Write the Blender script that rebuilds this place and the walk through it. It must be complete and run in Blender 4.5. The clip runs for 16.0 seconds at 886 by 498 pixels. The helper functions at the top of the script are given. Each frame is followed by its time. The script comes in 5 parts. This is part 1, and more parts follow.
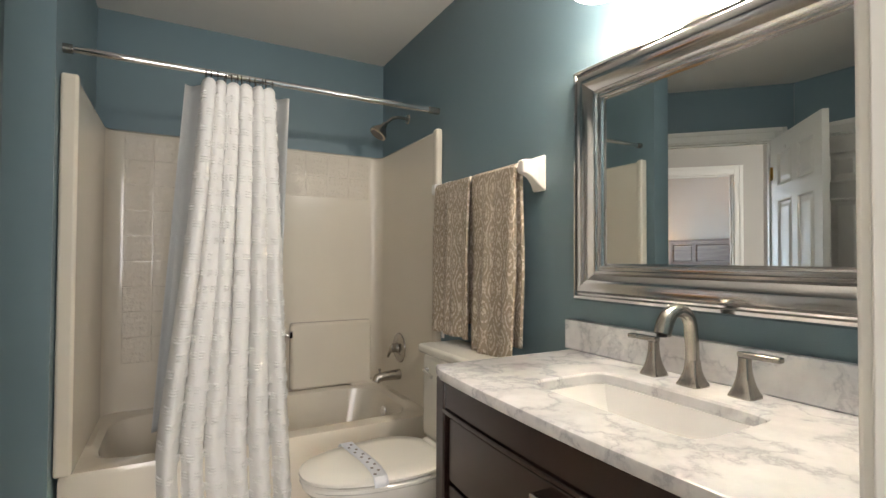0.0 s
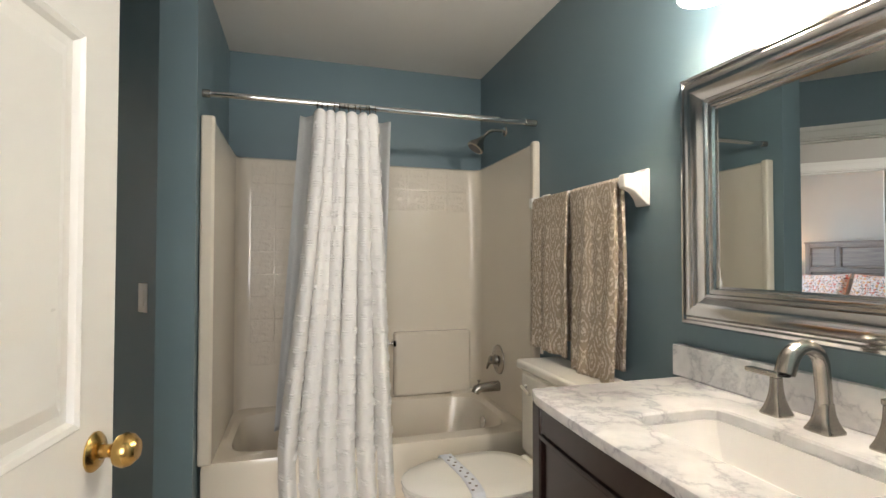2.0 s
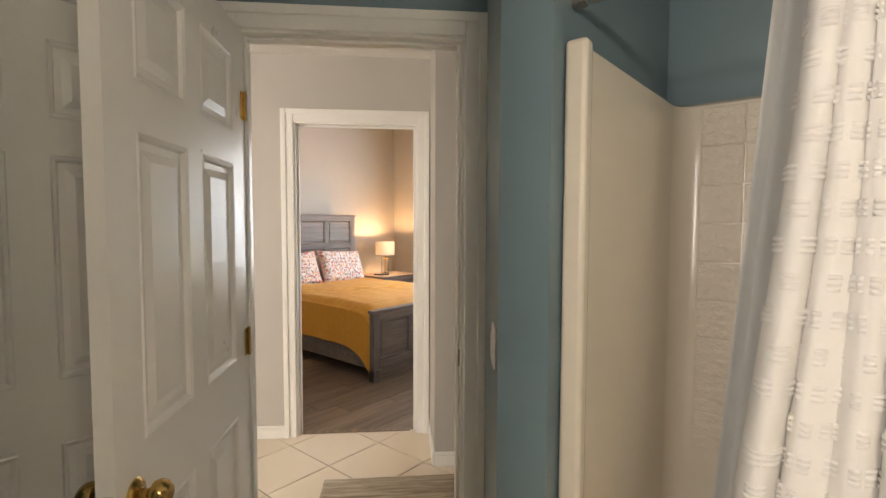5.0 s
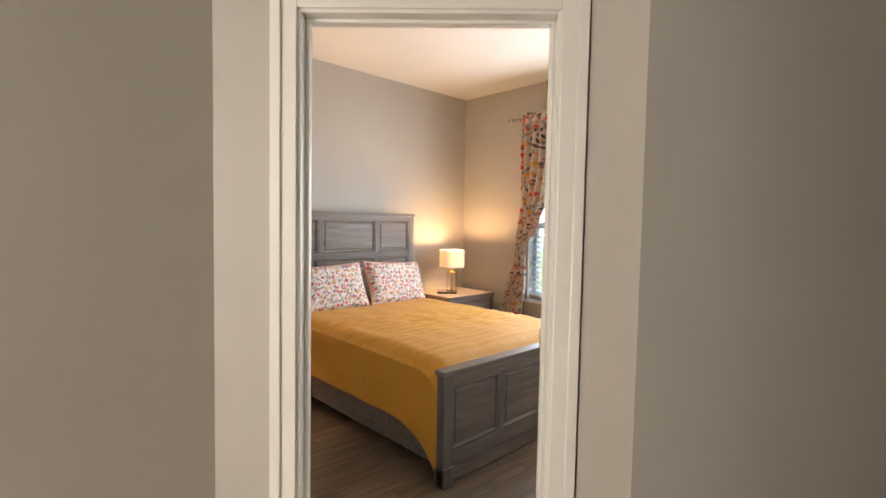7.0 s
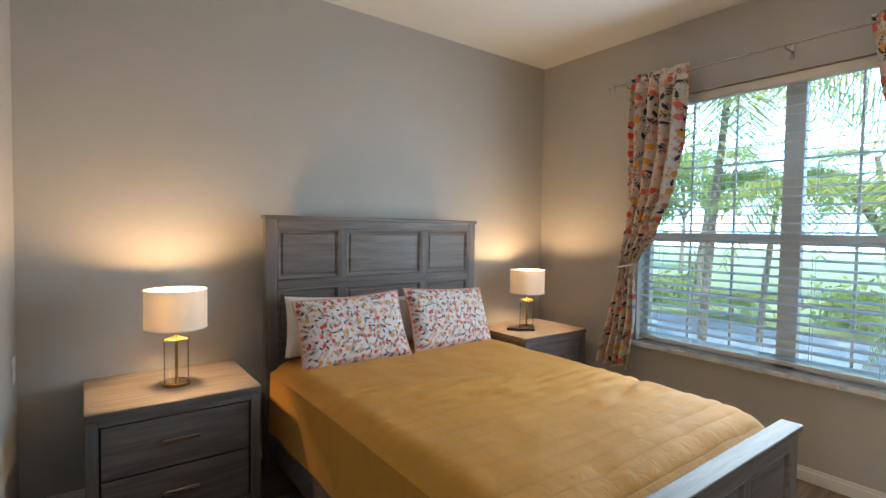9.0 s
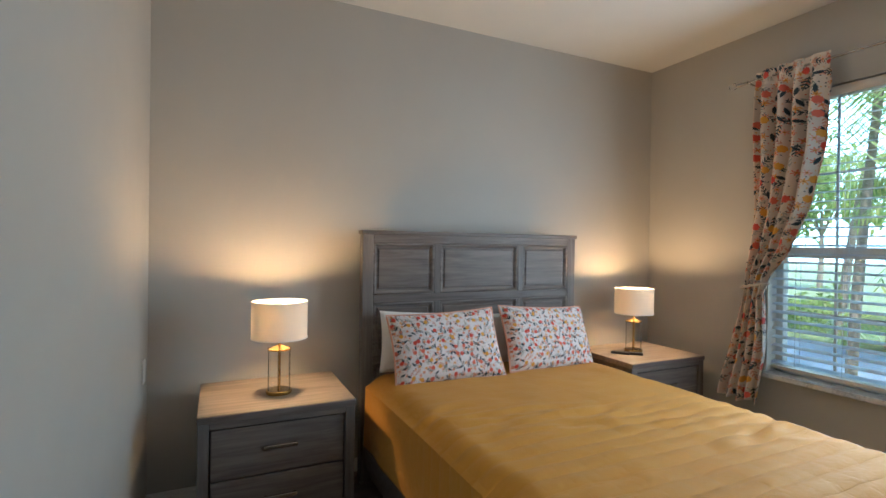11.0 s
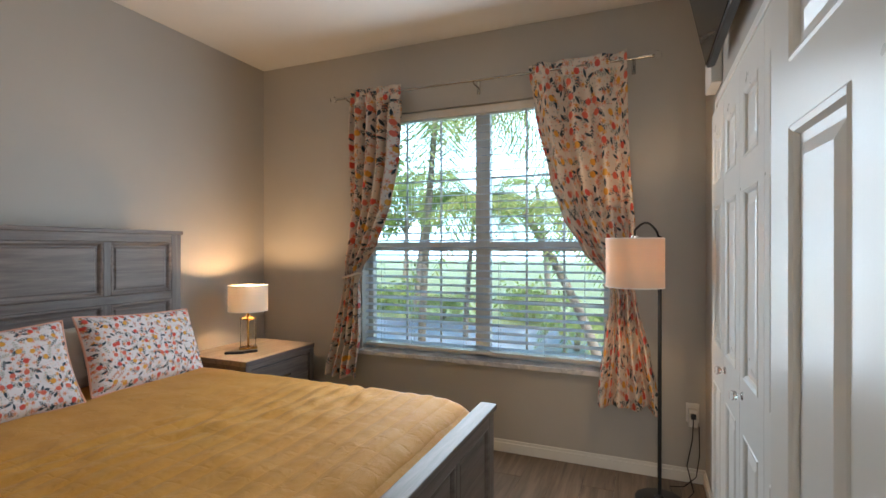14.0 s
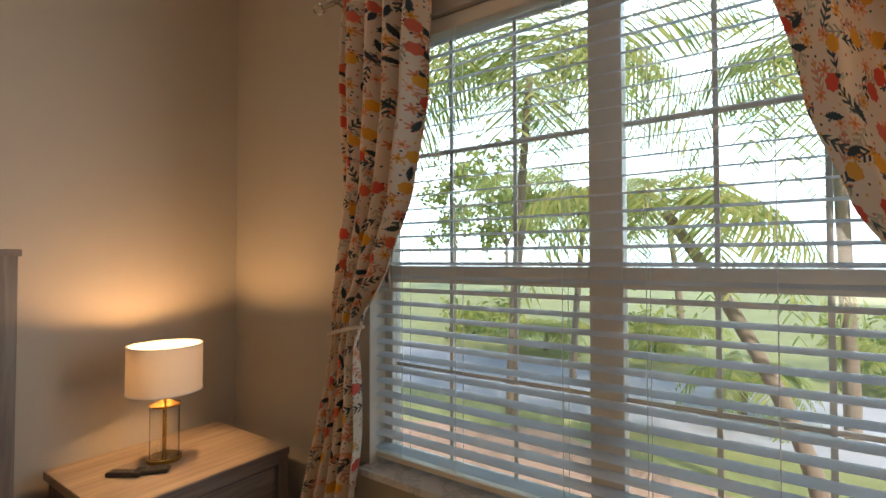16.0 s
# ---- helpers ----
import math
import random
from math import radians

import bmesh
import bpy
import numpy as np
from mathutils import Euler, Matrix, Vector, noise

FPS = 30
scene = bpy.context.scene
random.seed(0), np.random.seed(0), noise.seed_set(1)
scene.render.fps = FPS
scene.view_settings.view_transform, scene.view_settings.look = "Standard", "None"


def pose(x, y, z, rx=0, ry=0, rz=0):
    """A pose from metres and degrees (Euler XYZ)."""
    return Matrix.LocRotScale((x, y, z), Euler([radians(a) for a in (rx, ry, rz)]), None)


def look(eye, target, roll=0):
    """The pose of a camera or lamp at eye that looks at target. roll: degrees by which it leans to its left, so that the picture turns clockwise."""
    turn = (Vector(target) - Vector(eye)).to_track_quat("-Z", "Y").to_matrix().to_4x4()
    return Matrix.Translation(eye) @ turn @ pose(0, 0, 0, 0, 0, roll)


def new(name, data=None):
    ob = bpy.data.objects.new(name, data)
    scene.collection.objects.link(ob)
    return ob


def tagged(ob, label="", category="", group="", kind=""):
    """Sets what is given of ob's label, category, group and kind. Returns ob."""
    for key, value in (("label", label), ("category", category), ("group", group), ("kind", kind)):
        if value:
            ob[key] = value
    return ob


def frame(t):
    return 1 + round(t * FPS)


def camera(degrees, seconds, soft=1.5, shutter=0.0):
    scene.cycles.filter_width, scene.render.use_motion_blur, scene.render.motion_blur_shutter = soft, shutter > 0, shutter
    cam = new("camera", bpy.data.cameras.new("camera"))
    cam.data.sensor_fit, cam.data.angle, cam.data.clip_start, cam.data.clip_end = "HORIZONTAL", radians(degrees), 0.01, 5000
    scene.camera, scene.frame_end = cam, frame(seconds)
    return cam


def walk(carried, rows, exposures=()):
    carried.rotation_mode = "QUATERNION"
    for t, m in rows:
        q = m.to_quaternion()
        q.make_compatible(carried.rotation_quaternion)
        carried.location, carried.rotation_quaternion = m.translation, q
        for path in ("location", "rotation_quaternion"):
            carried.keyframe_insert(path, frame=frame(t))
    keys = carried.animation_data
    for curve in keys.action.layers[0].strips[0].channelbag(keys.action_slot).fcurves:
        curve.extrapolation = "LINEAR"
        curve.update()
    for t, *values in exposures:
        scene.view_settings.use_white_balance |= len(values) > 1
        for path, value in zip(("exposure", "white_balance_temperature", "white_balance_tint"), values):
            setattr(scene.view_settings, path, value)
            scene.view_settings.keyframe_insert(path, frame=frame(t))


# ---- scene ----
cam = camera(85.1, 16.0)
PATH = [
    (0, (-0.028, -0.027, 1.183), (0.928, 1.729, 1.222), 0.3),
    (0.5, (-0.042, -0.023, 1.172), (0.924, 1.727, 1.226), 0.3),
    (1, (-0.065, -0.035, 1.188), (0.863, 1.736, 1.244), 0.2),
    (1.5, (-0.053, -0.047, 1.22), (0.781, 1.77, 1.273), 0.2),
    (2, (-0.018, -0.052, 1.246), (0.552, 1.864, 1.289), 0.1),
    (2.5, (-0.008, 0.034, 1.292), (0.299, 2.01, 1.317), 0.1),
    (3, (-0.102, 0.307, 1.369), (0.007, 2.304, 1.383), 0.1),
    (3.5, (-0.078, 0.581, 1.408), (-0.307, 2.568, 1.406), 0.3),
    (4, (0.017, 0.819, 1.431), (-0.677, 2.694, 1.378), 0.1),
    (4.5, (0.106, 0.9, 1.417), (-0.961, 2.589, 1.32), 0.2),
    (5, (0.103, 1.064, 1.421), (-1.175, 2.599, 1.311), 0.2),
    (5.2, (0.047, 1.139, 1.419), (-1.305, 2.608, 1.305), 0.3),
    (7.5, (-1.616, 2.458, 1.423), (-3.063, 3.834, 1.324), 1.0),
    (8, (-1.924, 2.734, 1.408), (-3.376, 4.106, 1.319), 0.9),
    (8.5, (-2.189, 2.924, 1.421), (-3.656, 4.28, 1.335), 0.9),
    (9, (-2.331, 3.043, 1.446), (-3.933, 4.238, 1.368), 0.9),
    (11.3, (-2.4, 3.108, 1.422), (-4.212, 3.955, 1.412), 0.8),
    (11.5, (-2.397, 3.101, 1.412), (-4.136, 4.089, 1.406), 0.7),
    (12, (-2.408, 3.123, 1.395), (-3.932, 4.418, 1.393), 0.6),
    (12.5, (-2.395, 3.138, 1.405), (-3.713, 4.642, 1.401), 0.3),
    (13, (-2.38, 3.138, 1.406), (-3.458, 4.823, 1.402), 0.2),
    (13.5, (-2.363, 3.141, 1.408), (-3.238, 4.94, 1.402), 0.1),
    (14, (-2.365, 3.198, 1.407), (-3.131, 5.046, 1.404), 0.0),
    (14.5, (-2.494, 3.464, 1.418), (-3.206, 5.333, 1.411), 0.0),
    (15, (-2.685, 3.902, 1.457), (-3.394, 5.772, 1.448), 0.0),
    (15.5, (-2.886, 4.4, 1.48), (-3.676, 6.237, 1.497), 0.0),
    (15.6, (-2.903, 4.515, 1.483), (-3.737, 6.332, 1.494), -0.1),
    (16, (-2.971, 4.954, 1.48), (-4.119, 6.591, 1.525), -0.1),
]
walk(cam, [(t, look(eye, target, roll)) for t, eye, target, roll in PATH], [(0.0, 1.3, 6150, 12), (3.5, 1.35, 6250, 12), (5.2, 1.4, 7000, 15), (7.5, 1.25, 6500, 11), (8.5, 0.8, 5800, 5), (9.2, 0.6, 5650, 2), (11.5, 0.52, 5550, 2), (12.5, 0.42, 5650, 3), (13.0, 0.38, 5600, 2), (13.5, 0.42, 5950, 8), (14.0, 0.4, 6000, 8), (15.0, 0.35, 5950, 7), (15.5, 0.36, 6200, 10), (16.0, -0.05, 7800, 16)])
# ---------------------------------------------------------------- light
D = math.sqrt(0.5)
world = bpy.data.worlds.new("sky")
scene.world = world
world.use_nodes = True
wn = world.node_tree
sky = wn.nodes.new("ShaderNodeTexSky")
sky.sky_type, sky.sun_disc = "NISHITA", False
sky.sun_elevation, sky.sun_rotation = radians(52), radians(150)
wn.links.new(sky.outputs[0], wn.nodes["Background"].inputs[0])
wn.nodes["Background"].inputs[1].default_value = 0.15


def lamp(name, kind, m, energy, color=(1, 1, 1), **kw):
    data = bpy.data.lights.new(name, kind)
    data.energy, data.color = energy, color
    for key, value in kw.items():
        if key == "size": data.size = value
        if key == "size_y": data.shape, data.size_y = "RECTANGLE", value
        if key == "angle": data.angle = value
        if key == "radius": data.shadow_soft_size = value
        if key == "spread": data.spread = value
    ob = new(name, data)
    ob.matrix_world = m
    return ob


lamp("sun", "SUN", look((0, 0, 0), (-0.45, 0.4, -0.85)), 5.0, (1, 0.95, 0.86), angle=radians(0.5))
WARM = (1.0, 0.57, 0.26)
# daylight in the bedroom window's opening
lamp("window_daylight", "AREA", look((-3.48, 6.25, 1.55), (-3.48, 2.0, 1.25)), 24, (0.88, 0.94, 1.0), size=1.15, size_y=1.6)
# daylight from the corridor's far window
lamp("corridor_daylight", "AREA", look((-2.27, -0.70, 1.5), (-2.1, 3.0, 1.3)), 28, (1.0, 0.95, 0.88), size=1.0, size_y=1.6)
# fill added in the unseen room behind the first door, to brighten the bathroom
lamp("entry_daylight", "AREA", look((-0.2, -1.75, 1.5), (-0.1, 1.0, 1.3)), 24, (1.0, 0.95, 0.90), size=1.2, size_y=1.4)
for y in (0.49, 0.72, 0.95):
    lamp("vanity_bulb", "POINT", pose(1.0, y, 1.965), 3.3, (1.0, 0.90, 0.78), radius=0.04)
for x, y, z, e in ((-5.0, 3.405, 1.085, 13.0), (-5.05, 5.93, 1.085, 11.5), (-2.405, 5.885, 1.33, 4.0)):
    lamp("lamp_bulb", "POINT", pose(x, y, z), e, WARM, radius=0.03)


# ---------------------------------------------------------------- materials
class Nodes:
    def __init__(self, name):
        self.m = bpy.data.materials.new(name)
        self.m.use_nodes = True
        self.t = self.m.node_tree
        self.b = self.t.nodes["Principled BSDF"]
        self.c = None

    def n(self, kind, **kw):
        node = self.t.nodes.new("ShaderNode" + kind)
        for k, v in kw.items():
            node.inputs[k].default_value = v
        return node

    def link(self, a, b):
        self.t.links.new(a, b)

    def coords(self, scale=(1, 1, 1), turn=0.0):
        tc, mp = self.n("TexCoord"), self.n("Mapping")
        mp.inputs["Scale"].default_value = scale
        mp.inputs["Rotation"].default_value = (0, 0, turn)
        self.link(tc.outputs["Object"], mp.inputs[0])
        return mp.outputs[0]

    def noise(self, vec, scale, detail=4, rough=0.55, dist=0.0):
        t = self.n("TexNoise", Scale=scale, Detail=detail, Roughness=rough, Distortion=dist)
        self.link(vec, t.inputs["Vector"])
        return t.outputs["Fac"]

    def ramp(self, fac, *stops):
        r = self.n("ValToRGB")
        els = r.color_ramp.elements
        while len(els) < len(stops):
            els.new(0.5)
        for e, (p, c) in zip(els, stops):
            e.position, e.color = p, (*c, 1) if len(c) == 3 else c
        self.link(fac, r.inputs[0])
        return r.outputs[0]

    def mix(self, fac, a, b, mode="MIX"):
        x = self.n("Mix")
        x.data_type, x.blend_type = "RGBA", mode
        for s, v in ((0, fac), (6, a), (7, b)):
            if hasattr(v, "is_linked"):
                self.link(v, x.inputs[s])
            else:
                x.inputs[s].default_value = v if s == 0 else (*v, 1)
        return x.outputs[2]

    def math(self, op, a, b=0.0):
        x = self.n("Math")
        x.operation = op
        for i, v in enumerate((a, b)):
            if hasattr(v, "is_linked"):
                self.link(v, x.inputs[i])
            else:
                x.inputs[i].default_value = v
        return x.outputs[0]

    def bump(self, height, strength, distance=0.01):
        bp = self.n("Bump", Strength=strength, Distance=distance)
        self.link(height, bp.inputs["Height"])
        self.link(bp.outputs[0], self.b.inputs["Normal"])

    def done(self, color=None, rough=0.5, metal=0.0, **kw):
        if color is not None:
            if hasattr(color, "is_linked"):
                self.link(color, self.b.inputs["Base Color"])
            else:
                self.b.inputs["Base Color"].default_value = (*color, 1)
        if hasattr(rough, "is_linked"):
            self.link(rough, self.b.inputs["Roughness"])
        else:
            self.b.inputs["Roughness"].default_value = rough
        self.b.inputs["Metallic"].default_value = metal
        for k, v in kw.items():
            self.b.inputs[k].default_value = v
        return self.m


def paint(name, c, rough=0.55, bump=0.15, scale=220, var=0.06, depth=0.002):
    n = Nodes(name)
    v = n.coords()
    big = n.noise(v, 1.7, 3)
    col = n.mix(big, tuple(x * (1 - var) for x in c), tuple(min(1, x * (1 + var)) for x in c))
    n.bump(n.noise(v, scale, 3), bump, depth)
    ro = n.math("MULTIPLY_ADD", n.noise(v, 9, 3), 0.12)
    n.t.nodes[-1].inputs[2].default_value = rough - 0.06
    return n.done(col, ro)


def wood(name, dark, light, scale=1.0, axis=0, rough=0.5, rnd=0.25):
    n = Nodes(name)
    s = [14.0 * scale, 14.0 * scale, 14.0 * scale]
    s[axis] = 0.9 * scale
    info = n.n("ObjectInfo")
    v = n.coords(tuple(s))
    add = n.n("VectorMath")
    n.link(v, add.inputs[0])
    sc = n.n("VectorMath")
    sc.operation = "SCALE"
    cmb = n.n("CombineXYZ")
    for i in range(3):
        n.link(info.outputs["Random"], cmb.inputs[i])
    n.link(cmb.outputs[0], sc.inputs[0])
    sc.inputs["Scale"].default_value = 40
    n.link(sc.outputs[0], add.inputs[1])
    g = n.noise(add.outputs[0], 2.2, 8, 0.62, 0.6)
    fine = n.noise(add.outputs[0], 9, 4, 0.7)
    f = n.math("ADD", n.math("MULTIPLY", g, 0.75), n.math("MULTIPLY", fine, 0.25))
    col = n.ramp(f, (0.36, dark), (0.62, light))
    bri = n.n("HueSaturation")
    n.link(col, bri.inputs["Color"])
    n.link(n.math("MULTIPLY_ADD", info.outputs["Random"], rnd), bri.inputs["Value"])
    n.t.nodes[-1].inputs[2].default_value = 1 - rnd / 2
    n.bump(f, 0.25, 0.002)
    return n.done(bri.outputs[0], rough)


def floral(name, ground, s):
    """Printed cotton: round flowers, serrated leaves, sprigs, stars and dots on a pale ground, laid out along the cloth."""
    n = Nodes(name)
    tc = n.n("TexCoord")
    mp = n.n("Mapping")
    mp.inputs["Scale"].default_value = (s, s, s)
    n.link(tc.outputs["UV"], mp.inputs[0])

    def cells(size, shift, loose=0.75):
        """One motif to a cell: its own turned coordinates, radius, angle and three random numbers."""
        mv = n.n("VectorMath")
        n.link(mp.outputs[0], mv.inputs[0])
        mv.inputs[1].default_value = (shift, shift * 1.7, 0)
        vo = n.n("TexVoronoi", Scale=1 / size, Randomness=loose)
        vo.voronoi_dimensions = "2D"
        n.link(mv.outputs[0], vo.inputs["Vector"])
        sub = n.n("VectorMath")
        sub.operation = "SUBTRACT"
        n.link(mv.outputs[0], sub.inputs[0]), n.link(vo.outputs["Position"], sub.inputs[1])
        rnd = n.n("SeparateColor")
        n.link(vo.outputs["Color"], rnd.inputs[0])
        rot = n.n("VectorRotate")
        rot.rotation_type = "Z_AXIS"
        n.link(sub.outputs[0], rot.inputs["Vector"])
        n.link(n.math("MULTIPLY", rnd.outputs[2], 6.283), rot.inputs["Angle"])
        xyz = n.n("SeparateXYZ")
        n.link(rot.outputs[0], xyz.inputs[0])
        x, y = xyz.outputs[0], xyz.outputs[1]
        r = n.math("SQRT", n.math("ADD", n.math("MULTIPLY", x, x), n.math("MULTIPLY", y, y)))
        return x, n.math("ABSOLUTE", y), r, n.math("ARCTAN2", y, x), rnd.outputs[0], rnd.outputs[1]

    def petals(r, th, R, count, depth):
        edge = n.math("ADD", R * (1 - depth), n.math("MULTIPLY", n.math("COSINE", n.math("MULTIPLY", th, count)), R * depth))
        return n.math("LESS_THAN", r, edge)

    def blade(x, ya, L, W):
        q = n.math("MULTIPLY", x, 1 / L)
        return n.math("LESS_THAN", ya, n.math("MULTIPLY", n.math("SUBTRACT", 1.0, n.math("MULTIPLY", q, q)), W))

    def both(a, b):
        return n.math("MULTIPLY", a, b)

    def steps(fac, *cs):
        c = n.ramp(fac, *[(i / len(cs), k) for i, k in enumerate(cs)])
        n.t.nodes[-1].color_ramp.interpolation = "CONSTANT"
        return c

    fine = n.noise(mp.outputs[0], 300, 2)
    col = n.mix(n.math("MULTIPLY", fine, 0.2), ground, tuple(g * 0.85 for g in ground))
    # pale and dark sprigs with slanting leaflets
    for size, shift, lim, tones in ((0.085, 3.3, 0.2, ((0.42, 0.40, 0.34), (0.55, 0.27, 0.20), (0.30, 0.31, 0.27))), (0.105, 8.1, 0.25, ((0.035, 0.055, 0.075), (0.05, 0.075, 0.085)))):
        x, ya, r, th, c0, c1 = cells(size, shift)
        comb = n.math("LESS_THAN", n.math("FRACT", n.math("MULTIPLY", n.math("SUBTRACT", x, ya), 48.0)), 0.5)
        stem = n.math("MAXIMUM", comb, n.math("LESS_THAN", ya, 0.0018))
        mask = both(both(blade(x, ya, 0.046, 0.017), stem), n.math("GREATER_THAN", c1, lim))
        col = n.mix(mask, col, steps(c0, *tones))
    # dots
    x, ya, r, th, c0, c1 = cells(0.022, 1.9, 1.0)
    col = n.mix(both(n.math("LESS_THAN", r, 0.0036), n.math("GREATER_THAN", c1, 0.55)), col, steps(c0, (0.60, 0.16, 0.10), (0.06, 0.08, 0.10), (0.66, 0.36, 0.08)))
    # star flowers
    x, ya, r, th, c0, c1 = cells(0.066, 5.7)
    col = n.mix(both(petals(r, th, 0.020, 6, 0.34), n.math("GREATER_THAN", c1, 0.25)), col, steps(c0, (0.72, 0.30, 0.19), (0.70, 0.33, 0.08), (0.74, 0.38, 0.28), (0.66, 0.22, 0.14)))
    col = n.mix(both(n.math("LESS_THAN", r, 0.005), n.math("GREATER_THAN", c1, 0.25)), col, (0.50, 0.20, 0.03))
    # serrated navy leaves
    x, ya, r, th, c0, c1 = cells(0.088, 11.3)
    saw = n.math("MULTIPLY", n.math("FRACT", n.math("MULTIPLY", x, 110.0)), 0.004)
    col = n.mix(both(blade(x, n.math("ADD", ya, saw), 0.030, 0.012), n.math("GREATER_THAN", c1, 0.38)), col, (0.022, 0.045, 0.062))
    # large round flowers
    x, ya, r, th, c0, c1 = cells(0.098, 0.4)
    big = n.math("GREATER_THAN", c1, 0.42)
    col = n.mix(both(petals(r, th, 0.0235, 7, 0.07), big), col, steps(c0, (0.62, 0.075, 0.05), (0.66, 0.14, 0.09), (0.70, 0.34, 0.05), (0.62, 0.085, 0.06)))
    n.bump(n.noise(mp.outputs[0], 500, 2), 0.2, 0.001)
    return n.done(col, 0.85)


def marble():
    n = Nodes("marble")
    v = n.coords((1, 1, 1), 0.6)
    w = n.n("TexNoise", Scale=5, Detail=8, Roughness=0.6)
    n.link(v, w.inputs["Vector"])
    off = n.n("VectorMath")
    off.operation = "MULTIPLY_ADD"
    n.link(w.outputs["Color"], off.inputs[0])
    off.inputs[1].default_value = (0.28, 0.28, 0.28)
    n.link(v, off.inputs[2])
    vein = n.n("TexNoise", Scale=5.5, Detail=5, Roughness=0.55)
    n.link(off.outputs[0], vein.inputs["Vector"])
    line = n.math("ABSOLUTE", n.math("SUBTRACT", vein.outputs["Fac"], 0.5))
    f = n.ramp(line, (0.0, (0.50, 0.50, 0.52)), (0.012, (0.62, 0.62, 0.63)), (0.05, (0.74, 0.735, 0.73)), (0.2, (0.80, 0.79, 0.78)))
    cloud = n.ramp(n.noise(v, 6, 6), (0.35, (0.78, 0.78, 0.79)), (0.6, (1, 1, 1)))
    return n.done(n.mix(1.0, f, cloud, "MULTIPLY"), 0.14)


def damask():
    n = Nodes("damask_terry")
    v = n.coords()
    w = n.n("TexNoise", Scale=22, Detail=3)
    n.link(v, w.inputs["Vector"])
    off = n.n("VectorMath")
    off.operation = "MULTIPLY_ADD"
    n.link(w.outputs["Color"], off.inputs[0])
    off.inputs[1].default_value = (0.022, 0.022, 0.022)
    n.link(v, off.inputs[2])
    sep = n.n("SeparateXYZ")
    n.link(off.outputs[0], sep.inputs[0])
    g = n.math("ADD", n.math("COSINE", n.math("MULTIPLY", sep.outputs[1], 75.0)), n.math("COSINE", n.math("MULTIPLY", sep.outputs[2], 32.0)))
    lattice = n.math("LESS_THAN", n.math("ABSOLUTE", g), 0.22)
    heart = n.math("LESS_THAN", n.math("ABSOLUTE", n.math("SUBTRACT", n.math("ABSOLUTE", g), 1.15)), 0.20)
    core = n.math("GREATER_THAN", n.math("ABSOLUTE", g), 1.75)
    f = n.math("MAXIMUM", n.math("MAXIMUM", lattice, heart), core)
    f = n.math("MULTIPLY", f, n.math("GREATER_THAN", n.noise(v, 110, 3), 0.47))
    fuzz = n.noise(v, 420, 3)
    col = n.mix(f, (0.47, 0.385, 0.285), (0.78, 0.70, 0.60))
    n.bump(n.math("ADD", fuzz, n.math("MULTIPLY", f, 0.8)), 0.8, 0.004)
    return n.done(col, 0.95)


def quilt():
    n = Nodes("yellow_quilt")
    v = n.coords()
    col = n.mix(n.noise(v, 3, 3), (0.56, 0.25, 0.018), (0.64, 0.31, 0.028))
    sep = n.n("SeparateXYZ")
    n.link(v, sep.inputs[0])
    wob = n.math("MULTIPLY", n.noise(v, 4, 2), 0.5)
    seam = n.math("POWER", n.math("ABSOLUTE", n.math("SINE", n.math("ADD", n.math("MULTIPLY", sep.outputs[0], 36.96), wob))), 0.35)
    cross = n.math("POWER", n.math("ABSOLUTE", n.math("SINE", n.math("ADD", n.math("MULTIPLY", sep.outputs[1], 28.0), wob))), 0.12)
    foot = n.math("GREATER_THAN", sep.outputs[0], -4.25)
    folds = n.math("ADD", n.noise(v, 13, 5, 0.6, 0.8), n.math("MULTIPLY", n.noise(v, 380, 2), 0.12))
    n.bump(n.math("ADD", folds, n.math("MULTIPLY", n.math("MULTIPLY", n.math("MINIMUM", seam, cross), foot), 0.55)), 0.55, 0.012)
    n.b.inputs["Sheen Weight"].default_value = 0.08
    return n.done(col, 0.7)


def foliage(name, a, b):
    n = Nodes(name)
    g = n.n("NewGeometry")
    col = n.ramp(g.outputs["Random Per Island"], (0.0, a), (1.0, b))
    n.done(col, 0.45)
    tr, mx = n.n("BsdfTranslucent"), n.n("MixShader", Fac=0.6)
    n.link(col, tr.inputs[0])
    n.link(n.b.outputs[0], mx.inputs[1]), n.link(tr.outputs[0], mx.inputs[2])
    n.link(mx.outputs[0], n.t.nodes["Material Output"].inputs[0])
    return n.m


def glass(name, rough=0.0, tint=(1, 1, 1)):
    n = Nodes(name)
    return n.done(tint, rough, 0.0, **{"Transmission Weight": 1.0, "IOR": 1.45})


def shade_cloth(name, low, high):
    n = Nodes(name)
    v = n.coords((1, 1, 1))
    weave = n.noise(n.coords((60, 60, 400)), 3, 2)
    out = n.t.nodes["Material Output"]
    tr, df, mx = n.n("BsdfTranslucent"), n.n("BsdfDiffuse"), n.n("MixShader", Fac=0.20)
    col = n.mix(weave, low, high)
    n.link(col, tr.inputs[0]), n.link(col, df.inputs[0])
    n.link(df.outputs[0], mx.inputs[1]), n.link(tr.outputs[0], mx.inputs[2])
    n.link(mx.outputs[0], out.inputs[0])
    return n.m


def glow(name, c, strength):
    n = Nodes(name)
    n.b.inputs["Emission Color"].default_value = (*c, 1)
    n.b.inputs["Emission Strength"].default_value = strength
    return n.done(c, 0.4)


